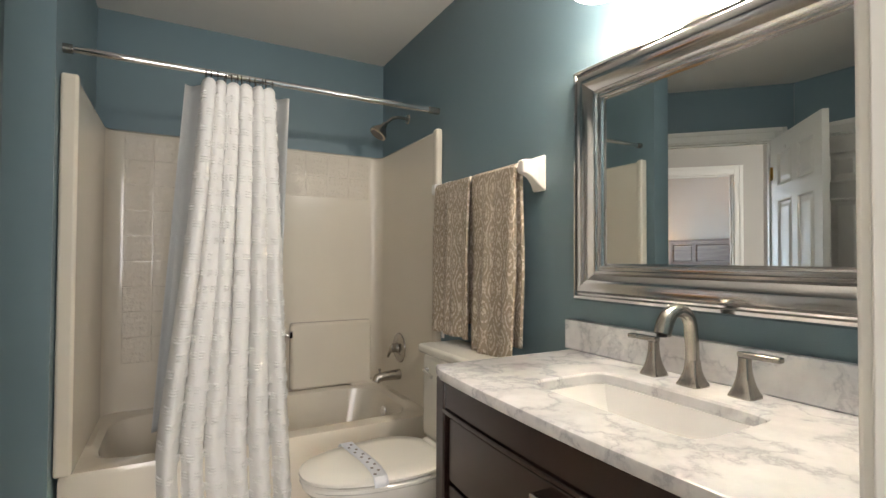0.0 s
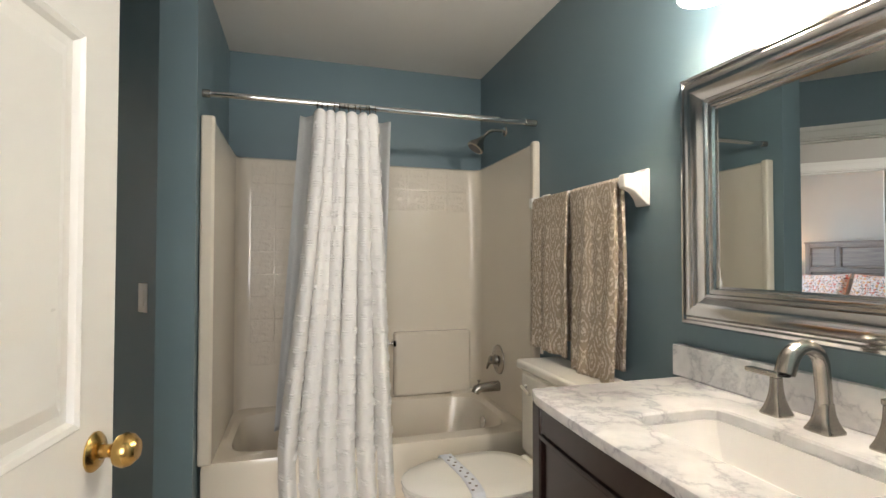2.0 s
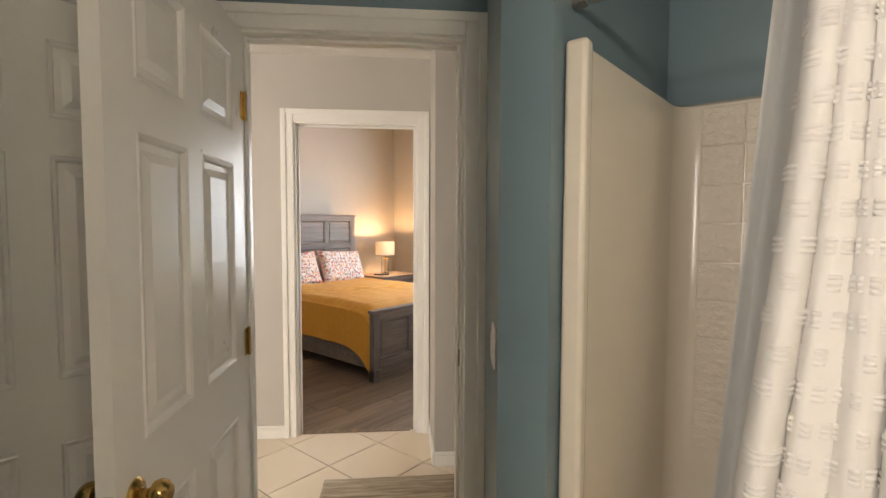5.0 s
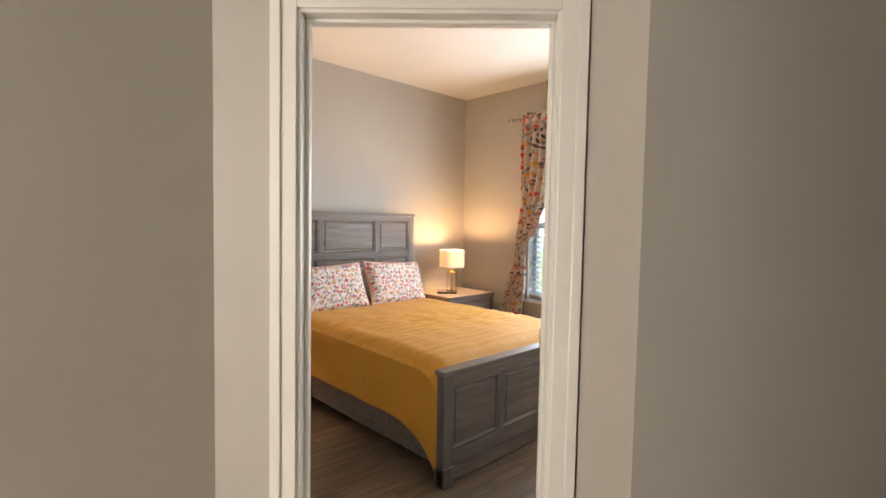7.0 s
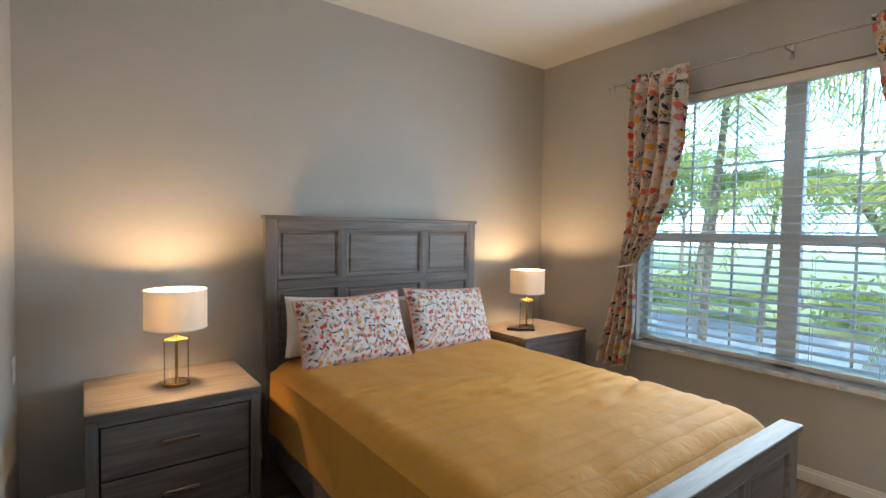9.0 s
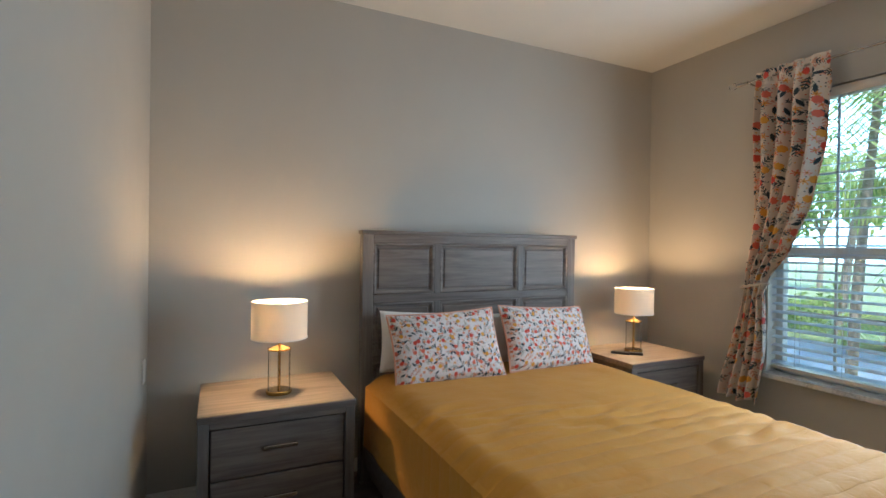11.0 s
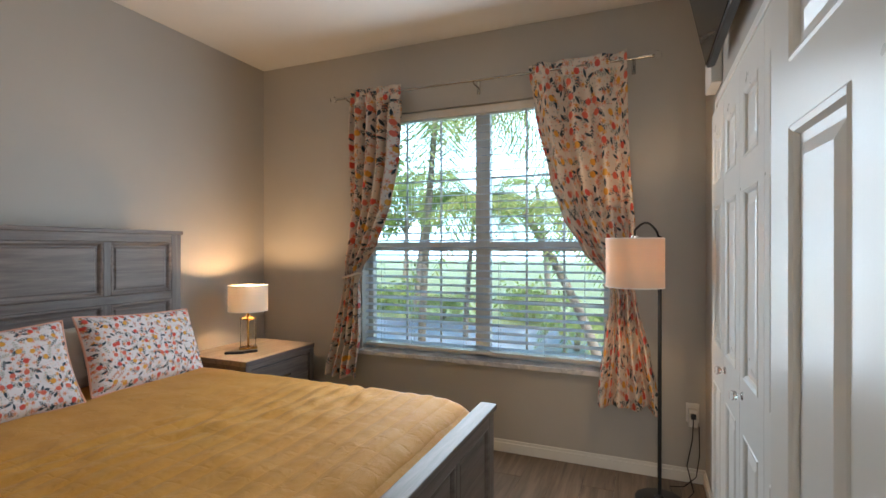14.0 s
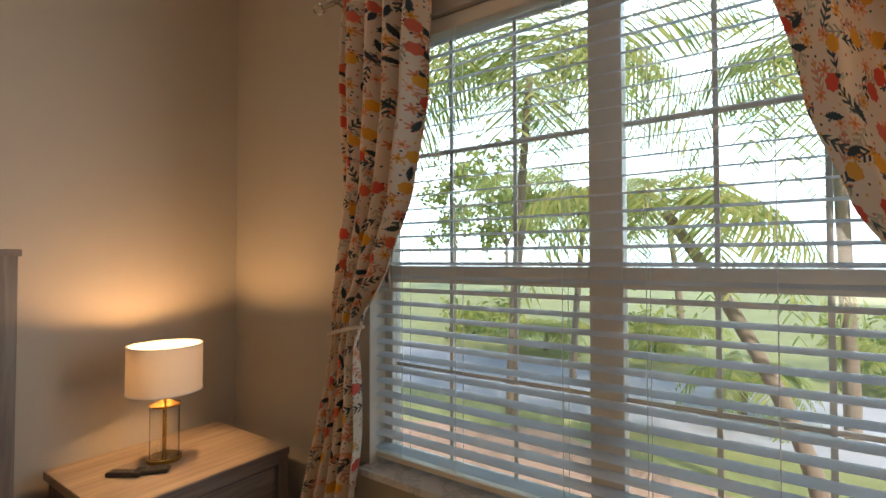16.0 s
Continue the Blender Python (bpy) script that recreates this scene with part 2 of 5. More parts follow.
def plain(name, c, rough=0.4, metal=0.0, var=0.05, scratch=0.1, **kw):
    n = Nodes(name)
    v = n.coords()
    col = n.mix(n.noise(v, 12, 4), tuple(x * (1 - var) for x in c), tuple(min(1, x * (1 + var)) for x in c))
    n.bump(n.noise(v, 90, 3), scratch, 0.001)
    return n.done(col, rough, metal, **kw)


M_BLUE = paint("teal_wall_paint", (0.158, 0.228, 0.260), 0.42, 0.25, 260)
M_GREY = paint("greige_wall_paint", (0.46, 0.435, 0.395), 0.55, 0.2, 260)
M_CEIL = paint("white_ceiling_paint", (0.74, 0.72, 0.68), 0.8, 0.5, 160)
M_TRIM = paint("white_gloss_trim", (0.78, 0.765, 0.72), 0.30, 0.03, 320, 0.02)
M_DOOR = paint("white_door_paint", (0.76, 0.74, 0.69), 0.30, 0.06, 300, 0.02)
M_SURR = paint("almond_acrylic", (0.735, 0.67, 0.56), 0.13, 0.10, 18, 0.02)
M_STILE = paint("wavy_almond_acrylic", (0.735, 0.67, 0.56), 0.05, 1.0, 34, 0.02, 0.012)
M_TILE = paint("beige_floor_tile", (0.74, 0.64, 0.51), 0.22, 0.15, 60, 0.07)
M_GROUT = paint("grout", (0.16, 0.14, 0.12), 0.9)
M_PORC = plain("white_porcelain", (0.80, 0.77, 0.70), 0.08, 0, 0.02, 0.0)
M_BASIN = plain("white_ceramic", (0.84, 0.82, 0.80), 0.08, 0, 0.02, 0.0)
M_MARBLE = marble()
M_ESP = wood("espresso_wood", (0.010, 0.005, 0.004), (0.028, 0.013, 0.010), 1.0, 1, 0.22, 0.1)
M_GWOOD = wood("grey_washed_wood", (0.095, 0.078, 0.069), (0.195, 0.163, 0.146), 1.0, 1, 0.45)
M_GWOODV = wood("grey_washed_wood_upright", (0.095, 0.084, 0.077), (0.17, 0.150, 0.139), 1.0, 2, 0.45)
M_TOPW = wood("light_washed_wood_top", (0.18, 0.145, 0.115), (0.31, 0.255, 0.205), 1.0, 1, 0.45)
M_PLANK = wood("grey_brown_plank", (0.105, 0.073, 0.049), (0.225, 0.165, 0.117), 0.8, 1, 0.38, 0.4)
M_CHROME = plain("polished_chrome", (0.72, 0.72, 0.72), 0.07, 1.0, 0.02, 0.02)
M_SILVER = plain("silver_mirror_frame", (0.62, 0.61, 0.60), 0.14, 1.0, 0.04, 0.06)
M_NICKEL = plain("brushed_nickel", (0.42, 0.39, 0.35), 0.27, 1.0, 0.05, 0.15)
M_BRASS = plain("aged_brass", (0.55, 0.36, 0.12), 0.22, 1.0, 0.15, 0.1)
M_BRONZE = plain("dark_bronze", (0.10, 0.075, 0.05), 0.35, 1.0)
M_BLACK = plain("black_metal", (0.012, 0.012, 0.012), 0.4, 0.0)
M_BLKP = plain("black_plastic", (0.015, 0.015, 0.016), 0.3, 0.0)
M_WPLAS = plain("white_plastic", (0.78, 0.76, 0.72), 0.35)
M_MIRROR = Nodes("mirror_glass").done((0.86, 0.89, 0.88), 0.0, 1.0)
M_GLASS = glass("clear_glass")
M_CRYSTAL = glass("crystal", 0.02)
M_CLOTH = plain("white_cotton", (0.79, 0.77, 0.735), 0.9, 0, 0.03, 0.6)
M_LINER = plain("frosted_liner", (0.62, 0.62, 0.60), 0.5, 0, 0.03, 0.1, **{"Transmission Weight": 0.35})
M_FLORAL = floral("floral_curtain_cotton", (0.70, 0.60, 0.51), 1.0)
M_FLORAL2 = floral("floral_pillow_cotton", (0.74, 0.69, 0.69), 1.9)
M_LINING = plain("cream_cotton_tieback", (0.64, 0.53, 0.44), 0.9, 0, 0.1, 0.4)
M_PEACH = plain("peach_cotton", (0.72, 0.40, 0.30), 0.9)
M_TOWEL = damask()
M_QUILT = quilt()
M_SHADE = shade_cloth("lampshade_linen", (0.86, 0.79, 0.68), (0.92, 0.86, 0.77))
# floor lamp's linen: the warm glow passing through is put into its colour
M_SHADE2 = shade_cloth("glow_tinted_linen", (0.70, 0.55, 0.43), (0.80, 0.66, 0.53))
M_BULB = glow("warm_bulb", (1.0, 0.72, 0.40), 25)
M_GLOBE = glow("lit_frosted_globe", (1.0, 0.88, 0.68), 4.5)
M_SLAT = plain("white_blind_slat", (0.84, 0.89, 0.95), 0.4, 0, 0.02, 0.05)
M_VAL = plain("cream_blind_rail", (0.70, 0.63, 0.54), 0.45)
M_BAND = plain("printed_paper_band", (0.66, 0.68, 0.72), 0.6)
M_RUG = wood("striped_rug", (0.19, 0.145, 0.10), (0.48, 0.41, 0.31), 1.6, 0, 0.95, 0.0)
M_GRASS = paint("lawn", (0.21, 0.26, 0.12), 0.9, 0.8, 40, 0.35)
M_ROAD = paint("drive", (0.34, 0.40, 0.50), 0.9, 0.4, 60, 0.1)
M_LEAF = foliage("shrub_leaf", (0.16, 0.24, 0.07), (0.42, 0.48, 0.16))
M_PALM = foliage("palm_leaf", (0.20, 0.33, 0.12), (0.55, 0.58, 0.22))
M_BARK = paint("palm_bark", (0.27, 0.235, 0.20), 0.9, 1.0, 30, 0.2)
M_HAZE = glow("bright_hazy_sky", (0.50, 0.77, 1.0), 4.3)
M_MULCH = paint("bark_mulch", (0.34, 0.24, 0.20), 0.9, 1.0, 45, 0.3)


# ---------------------------------------------------------------- mesh helpers
def box(bm, x0, x1, y0, y1, z0, z1, m=None):
    vs = [bm.verts.new((x, y, z)) for x in (x0, x1) for y in (y0, y1) for z in (z0, z1)]
    for f in ((0, 1, 3, 2), (4, 6, 7, 5), (0, 4, 5, 1), (2, 3, 7, 6), (0, 2, 6, 4), (1, 5, 7, 3)):
        bm.faces.new([vs[i] for i in f])
    if m is not None:
        bmesh.ops.transform(bm, matrix=m, verts=vs)
    return vs


def bevel(bm, w, seg=2):
    bmesh.ops.recalc_face_normals(bm, faces=bm.faces)
    es = [e for e in bm.edges if len(e.link_faces) == 2 and e.calc_face_angle(0) > 0.6]
    made = bmesh.ops.bevel(bm, geom=es, offset=w, segments=seg, profile=0.5, affect="EDGES", clamp_overlap=True)
    for f in made["faces"]:
        f.smooth = True
    return bm


def bbox(x0, x1, y0, y1, z0, z1, w=0.004, seg=2, m=None):
    bm = bmesh.new()
    box(bm, x0, x1, y0, y1, z0, z1, m)
    return bevel(bm, w, seg) if w else bm


def lathe(profile, seg=24, m=None):
    """A turned shape from (radius, height) pairs about z."""
    bm = bmesh.new()
    rings = []
    for r, z in profile:
        rings.append([bm.verts.new((max(r, 1e-4) * math.cos(2 * math.pi * i / seg), max(r, 1e-4) * math.sin(2 * math.pi * i / seg), z)) for i in range(seg)])
    for a, b in zip(rings, rings[1:]):
        for i in range(seg):
            bm.faces.new((a[i], a[(i + 1) % seg], b[(i + 1) % seg], b[i]))
    for ring, (r, _) in ((rings[0], profile[0]), (rings[-1], profile[-1])):
        if r < 0.002:
            bmesh.ops.pointmerge(bm, verts=ring, merge_co=ring[0].co * 0 + Vector((0, 0, ring[0].co.z)))
    if m is not None:
        bmesh.ops.transform(bm, matrix=m, verts=bm.verts)
    bmesh.ops.recalc_face_normals(bm, faces=bm.faces)
    return bm


def tube(points, radii, seg=12, squash=1.0, cap=True):
    bm = bmesh.new()
    pts = [Vector(p) for p in points]
    if not hasattr(radii, "__len__"):
        radii = [radii] * len(pts)
    rings = []
    side = None
    for i, p in enumerate(pts):
        d = (pts[min(i + 1, len(pts) - 1)] - pts[max(i - 1, 0)]).normalized()
        if side is None:
            side = d.orthogonal().normalized()
        side = (side - d * side.dot(d)).normalized()
        up = d.cross(side)
        rings.append([bm.verts.new(p + radii[i] * (math.cos(a) * side + squash * math.sin(a) * up)) for a in [2 * math.pi * k / seg for k in range(seg)]])
    for a, b in zip(rings, rings[1:]):
        for i in range(seg):
            bm.faces.new((a[i], a[(i + 1) % seg], b[(i + 1) % seg], b[i]))
    if cap:
        bm.faces.new(rings[0][::-1]), bm.faces.new(rings[-1])
    bmesh.ops.recalc_face_normals(bm, faces=bm.faces)
    return bm


def grid(nu, nv, f, cloth=None):
    """A sheet from f(u, v), u and v from 0 to 1; cloth: the width and height of the piece of cloth, for its print."""
    bm = bmesh.new()
    lay = bm.loops.layers.uv.new("cloth") if cloth else None
    vs = [[bm.verts.new(f(i / nu, j / nv)) for j in range(nv + 1)] for i in range(nu + 1)]
    for i in range(nu):
        for j in range(nv):
            fc = bm.faces.new((vs[i][j], vs[i + 1][j], vs[i + 1][j + 1], vs[i][j + 1]))
            if cloth:
                for loop, (a, b) in zip(fc.loops, ((i, j), (i + 1, j), (i + 1, j + 1), (i, j + 1))):
                    loop[lay].uv = (cloth[0] * a / nu, cloth[1] * b / nv)
    return bm


def mesh_of(name, bm, material, smooth=True):
    me = bpy.data.meshes.new(name)
    marked = any(f.smooth for f in bm.faces)
    bm.to_mesh(me)
    bm.free()
    me.materials.append(material)
    if smooth and not marked:
        me.shade_smooth()
        me.set_sharp_from_angle(angle=radians(35))
    return me


def part(name, bm, material, parent, label="", smooth=True):
    ob = new(name, mesh_of(name, bm, material, smooth))
    ob.parent = parent
    if label:
        tagged(ob, label)
    return ob


def single(name, bm, material, label, category, kind="", group="", m=None, smooth=True):
    ob = new(name, mesh_of(name, bm, material, smooth))
    if m is not None:
        ob.matrix_world = m
    return tagged(ob, label, category, group, kind)


def thing(name, m, label, category, group="", kind=""):
    ob = new(name)
    ob.empty_display_size = 0.05
    ob.matrix_world = m
    return tagged(ob, label, category, group, kind)


def solid(ob, t, offset=0.0):
    md = ob.modifiers.new("thickness", "SOLIDIFY")
    md.thickness, md.offset = t, offset
    return ob


def uv(u, v):
    """A place in the plan by its coordinates along and across the diagonal walls."""
    return ((u - v) * D, (u + v) * D)


def along(p0, p1):
    """Pose with x along the wall from p0 to p1, y into the room on its left."""
    a = math.degrees(math.atan2(p1[1] - p0[1], p1[0] - p0[0]))
    return pose(p0[0], p0[1], 0, 0, 0, a), math.hypot(p1[0] - p0[0], p1[1] - p0[1])


# ---------------------------------------------------------------- structure
def wall(name, p0, p1, top, material, label, holes=(), t=0.055, ext0=0.0, ext1=0.0):
    m, length = along(p0, p1)
    bm = bmesh.new()
    xs = [-ext0]
    for a, b, z0, z1 in sorted(holes):
        box(bm, xs[-1], a, -t, 0, 0, top)
        if z0 > 0:
            box(bm, a, b, -t, 0, 0, z0)
        box(bm, a, b, -t, 0, z1, top)
        xs.append(b)
    box(bm, xs[-1], length + ext1, -t, 0, 0, top)
    return single(name, bm, material, label, "wall", "structure", m=m, smooth=False)


BH, HH, RH = 2.455, 2.48, 2.93
bl = "smooth teal blue painted bathroom wall"
SD0, SD1 = -0.45, 0.366
CORNER = (-0.552, 2.066)
wall("wall_bath_east", (1.14, 0.11), (1.14, 2.96), BH, M_BLUE, bl)
wall("wall_bath_north", (1.14, 2.96), (-0.415, 2.96), BH, M_BLUE, bl)
wall("wall_alcove_west", (-0.415, 2.96), (-0.415, 2.066), BH, M_BLUE, bl, ext1=-0.055)
wall("wall_alcove_front", (-0.415, 2.066), CORNER, BH, M_BLUE, bl)
wall("wall_switch", CORNER, uv(1.131, 2.37), BH, M_BLUE, bl)
wall("wall_bath_door", uv(1.131, 2.37), uv(0.164, 2.37), BH, M_BLUE, bl, [(0.071, 0.846, 0, 2.066)])
wall("wall_bath_west", (-1.56, 1.79), (-1.56, 0.11), BH, M_BLUE, bl, [(0.08, 0.80, 0, 2.04)])
wall("wall_bath_south", (-1.56, 0.11), (1.14, 0.11), BH, M_BLUE, bl, [(SD0 + 1.56, SD1 + 1.56, 0, 2.06)])
hl = "greige painted hallway wall"
wall("wall_hall_east", (-1.66, -0.8), (-1.66, 1.847), HH, M_GREY, hl)
wall("wall_hall_bath", (-1.66, 1.847), uv(1.75, 2.48), HH, M_GREY, hl, [(0.285 - 0.132, 1.06 - 0.132, 0, 2.066)])
wall("wall_hall_end", uv(1.75, 2.48), uv(1.75, 3.42), HH, M_GREY, hl)
wall("wall_hall_jog", uv(1.75, 3.42), uv(1.03, 3.42), HH, M_GREY, hl, ext1=-0.055)
wall("wall_hall_return", uv(1.03, 3.42), uv(1.03, 3.87), HH, M_GREY, hl)
wall("wall_hall_bedroom", uv(1.03, 3.87), uv(-0.104, 3.87), HH, M_GREY, hl, [(0.08, 0.88, 0, 2.066)])
wall("wall_hall_west", uv(-0.104, 3.87), (-2.81, -0.8), HH, M_GREY, hl)
wall("wall_hall_south", (-2.81, -0.8), (-1.66, -0.8), HH, M_GREY, hl)
rl = "greige painted bedroom wall"
WX0, WX1, WZ0, WZ1 = -4.40, -2.56, 0.62, 2.43
CY0, CY1 = 4.36, 5.83
wall("wall_bed_east", (-2.02, 3.61), (-2.02, 6.45), RH, M_GREY, rl, [(CY0 - 3.61, CY1 - 3.61, 0, 2.06)])
wall("wall_bed_north", (-2.02, 6.45), (-5.385, 6.45), RH, M_GREY, rl, [(-2.02 - WX1, -2.02 - WX0, WZ0, WZ1)], t=0.2)
wall("wall_bed_west", (-5.385, 6.45), (-5.385, 2.78), RH, M_GREY, rl)
wall("wall_bed_south", (-5.385, 2.78), (-2.85, 2.78), RH, M_GREY, rl)
m, L = along((-2.85, 2.78), (-2.02, 3.61))
BU0 = 0.150 - (-2.85 + 2.78) * D
wall("wall_bed_door", (-2.85, 2.78), (-2.02, 3.61), RH, M_GREY, rl, [(BU0, BU0 + 0.80, 0, 2.066)])
for nm, x0, x1, y0, y1, z in (("ceiling_bath", -1.56, 1.14, 0.11, 2.96, BH),):
    single(nm, bbox(x0, x1, y0, y1, z, z + 0.02, 0), M_CEIL, "flat white painted bathroom ceiling", "ceiling", "structure")


def slab(name, pts, z0, z1, material, label, cat):
    bm = bmesh.new()
    low = [bm.verts.new((x, y, z0)) for x, y in pts]
    high = [bm.verts.new((x, y, z1)) for x, y in pts]
    bm.faces.new(low[::-1]), bm.faces.new(high)
    for i in range(len(pts)):
        j = (i + 1) % len(pts)
        bm.faces.new((low[i], low[j], high[j], high[i]))
    return single(name, bm, material, label, cat, "structure", smooth=False)


hall_plan = [(-1.66, -0.8), (-1.66, 1.847), uv(1.75, 2.48), uv(1.75, 3.42), uv(1.03, 3.42), uv(1.03, 3.87), uv(-0.104, 3.87), (-2.81, -0.8)]
slab("ceiling_hall", hall_plan, HH, HH + 0.02, M_CEIL, "flat white textured hallway ceiling", "ceiling")
bed_plan = [(-2.02, 3.61), (-2.02, 6.45), (-5.385, 6.45), (-5.385, 2.78), (-2.85, 2.78)]
slab("ceiling_bedroom", bed_plan, RH, RH + 0.02, M_CEIL, "flat white textured bedroom ceiling", "ceiling")
# plain shell round the closet and the room behind the first door
shell = bmesh.new()
box(shell, -1.30, 1.20, -2.0, -1.95, 0, 2.6), box(shell, -1.35, -1.30, -2.0, 0.0, 0, 2.6), box(shell, 1.20, 1.25, -2.0, 0.0, 0, 2.6)
box(shell, -1.35, 1.25, -2.0, 0.05, 2.6, 2.64), box(shell, -1.35, SD0 - 0.02, 0.0, 0.05, 0, 2.6), box(shell, SD1 + 0.02, 1.25, 0.0, 0.05, 0, 2.6), box(shell, SD0 - 0.02, SD1 + 0.02, 0.0, 0.05, 2.08, 2.6)
cl_shell = bmesh.new()
box(cl_shell, -1.40, -1.36, 4.25, 5.95, 0, 2.4), box(cl_shell, -1.96, -1.40, 4.25, 4.29, 0, 2.4), box(cl_shell, -1.96, -1.40, 5.91, 5.95, 0, 2.4), box(cl_shell, -1.96, -1.36, 4.25, 5.95, 2.4, 2.44), box(cl_shell, -1.96, -1.36, 4.25, 5.95, -0.05, -0.01)
single("wall_closet", cl_shell, M_GREY, "plain greige closet interior walls", "wall", "structure", smooth=False)
single("wall_entry", shell, M_GREY, "plain greige walls of the adjoining room", "wall", "structure", smooth=False)


def doorway(name, p0, p1, z, depth, label, side2=True, w=0.08):
    """Jamb lining and moulded casings of an opening from p0 to p1, with the room on the left; depth is the wall's."""
    m, L = along(p0, p1)
    th = thing(name, m, label, "door frame", kind="structure")
    for nm, b in (("jamb", (-0.002, 0.016, -depth, 0, 0, z)), ("jamb", (L - 0.016, L + 0.002, -depth, 0, 0, z)), ("head_jamb", (0.016, L - 0.016, -depth, 0, z - 0.016, z + 0.002))):
        part(nm, bbox(*b, 0.002), M_TRIM, th)
    for nm, b in (("stop", (0.016, 0.028, -depth * 0.62, -depth * 0.32, 0, z - 0.016)), ("stop", (L - 0.028, L - 0.016, -depth * 0.62, -depth * 0.32, 0, z - 0.016)), ("stop", (0.028, L - 0.028, -depth * 0.62, -depth * 0.32, z - 0.028, z - 0.016))):
        part(nm, bbox(*b, 0.003), M_TRIM, th)
    for s in ((0, 1), (1, -1)) if side2 else ((0, 1),):
        y0 = 0.0 if s[1] > 0 else -depth
        for nm, x0, x1, z0, z1 in (("casing", -w + 0.006, 0.006, 0, z + w - 0.006), ("casing", L - 0.006, L + w - 0.006, 0, z + w - 0.006), ("head_casing", 0.006, L - 0.006, z - 0.006, z + w - 0.006)):
            bm = bmesh.new()
            ya, yb, yc = y0, y0 + s[1] * 0.012, y0 + s[1] * 0.020
            box(bm, x0, x1, min(ya, yb), max(ya, yb), z0, z1)
            if nm == "casing":
                o = (x0, x0 + w * 0.42) if x0 < 0 else (x1 - w * 0.42, x1)
                box(bm, o[0], o[1], min(yb, yc), max(yb, yc), z0, z1)
            else:
                box(bm, x0 - w * 0.58, x1 + w * 0.58, min(yb, yc), max(yb, yc), z1 - w * 0.42, z1)
            part(nm, bevel(bm, 0.004, 2), M_TRIM, th)
    return th


doorway("doorway_1", (SD0, 0.11), (SD1, 0.11), 2.06, 0.115, "white painted door frame into the bathroom")
doorway("doorway_2", uv(1.06, 2.37), uv(0.285, 2.37), 2.066, 0.11, "white painted frame of the bathroom's hall door")
frame_3 = doorway("doorway_3", uv(0.150, 3.98), uv(0.950, 3.98), 2.066, 0.11, "white painted frame of the open bedroom door")
for z in (0.25, 1.04, 1.84):
    hp = part("hinge", bbox(0.780, 0.7845, -0.062, -0.018, z - 0.045, z + 0.045, 0.001), M_BRASS, frame_3, "dull brass butt hinge")
    part("pin", tube([(0.779, -0.014, z - 0.048), (0.779, -0.014, z + 0.048)], 0.006, 10), M_BRASS, hp)
doorway("doorway_4", (-1.56, 1.71), (-1.56, 0.99), 2.04, 0.05, "white painted frame of the linen closet", side2=False)
doorway("doorway_5", (-2.02, CY0), (-2.02, CY1), 2.06, 0.055, "white painted frame of the bedroom closet", side2=False)


def baseboard(p0, p1, h=0.085):
    m, L = along(p0, p1)
    bm = bmesh.new()
    box(bm, 0, L, 0, 0.013, 0, h * 0.75), box(bm, 0, L, 0, 0.008, h * 0.75, h)
    single("baseboard", bevel(bm, 0.003), M_TRIM, "white painted baseboard", "baseboard", "structure", m=m)


for a, b in (((-2.02, 5.90), (-2.02, 6.45)), ((-2.02, 6.45), (-5.385, 6.45)), ((-5.385, 6.45), (-5.385, 2.78)), ((-5.385, 2.78), (-2.85, 2.78)),
             (uv(1.75, 3.42), uv(1.03, 3.42)), (uv(1.03, 3.42), uv(1.03, 3.87)), (uv(0.075, 3.87), uv(-0.104, 3.87)), (uv(-0.104, 3.87), (-2.81, -0.8)),
             (CORNER, uv(1.131, 2.37)), ((-0.415, 2.066), CORNER), ((-1.66, -0.8), (-1.66, 1.847))):
    baseboard(a, b)


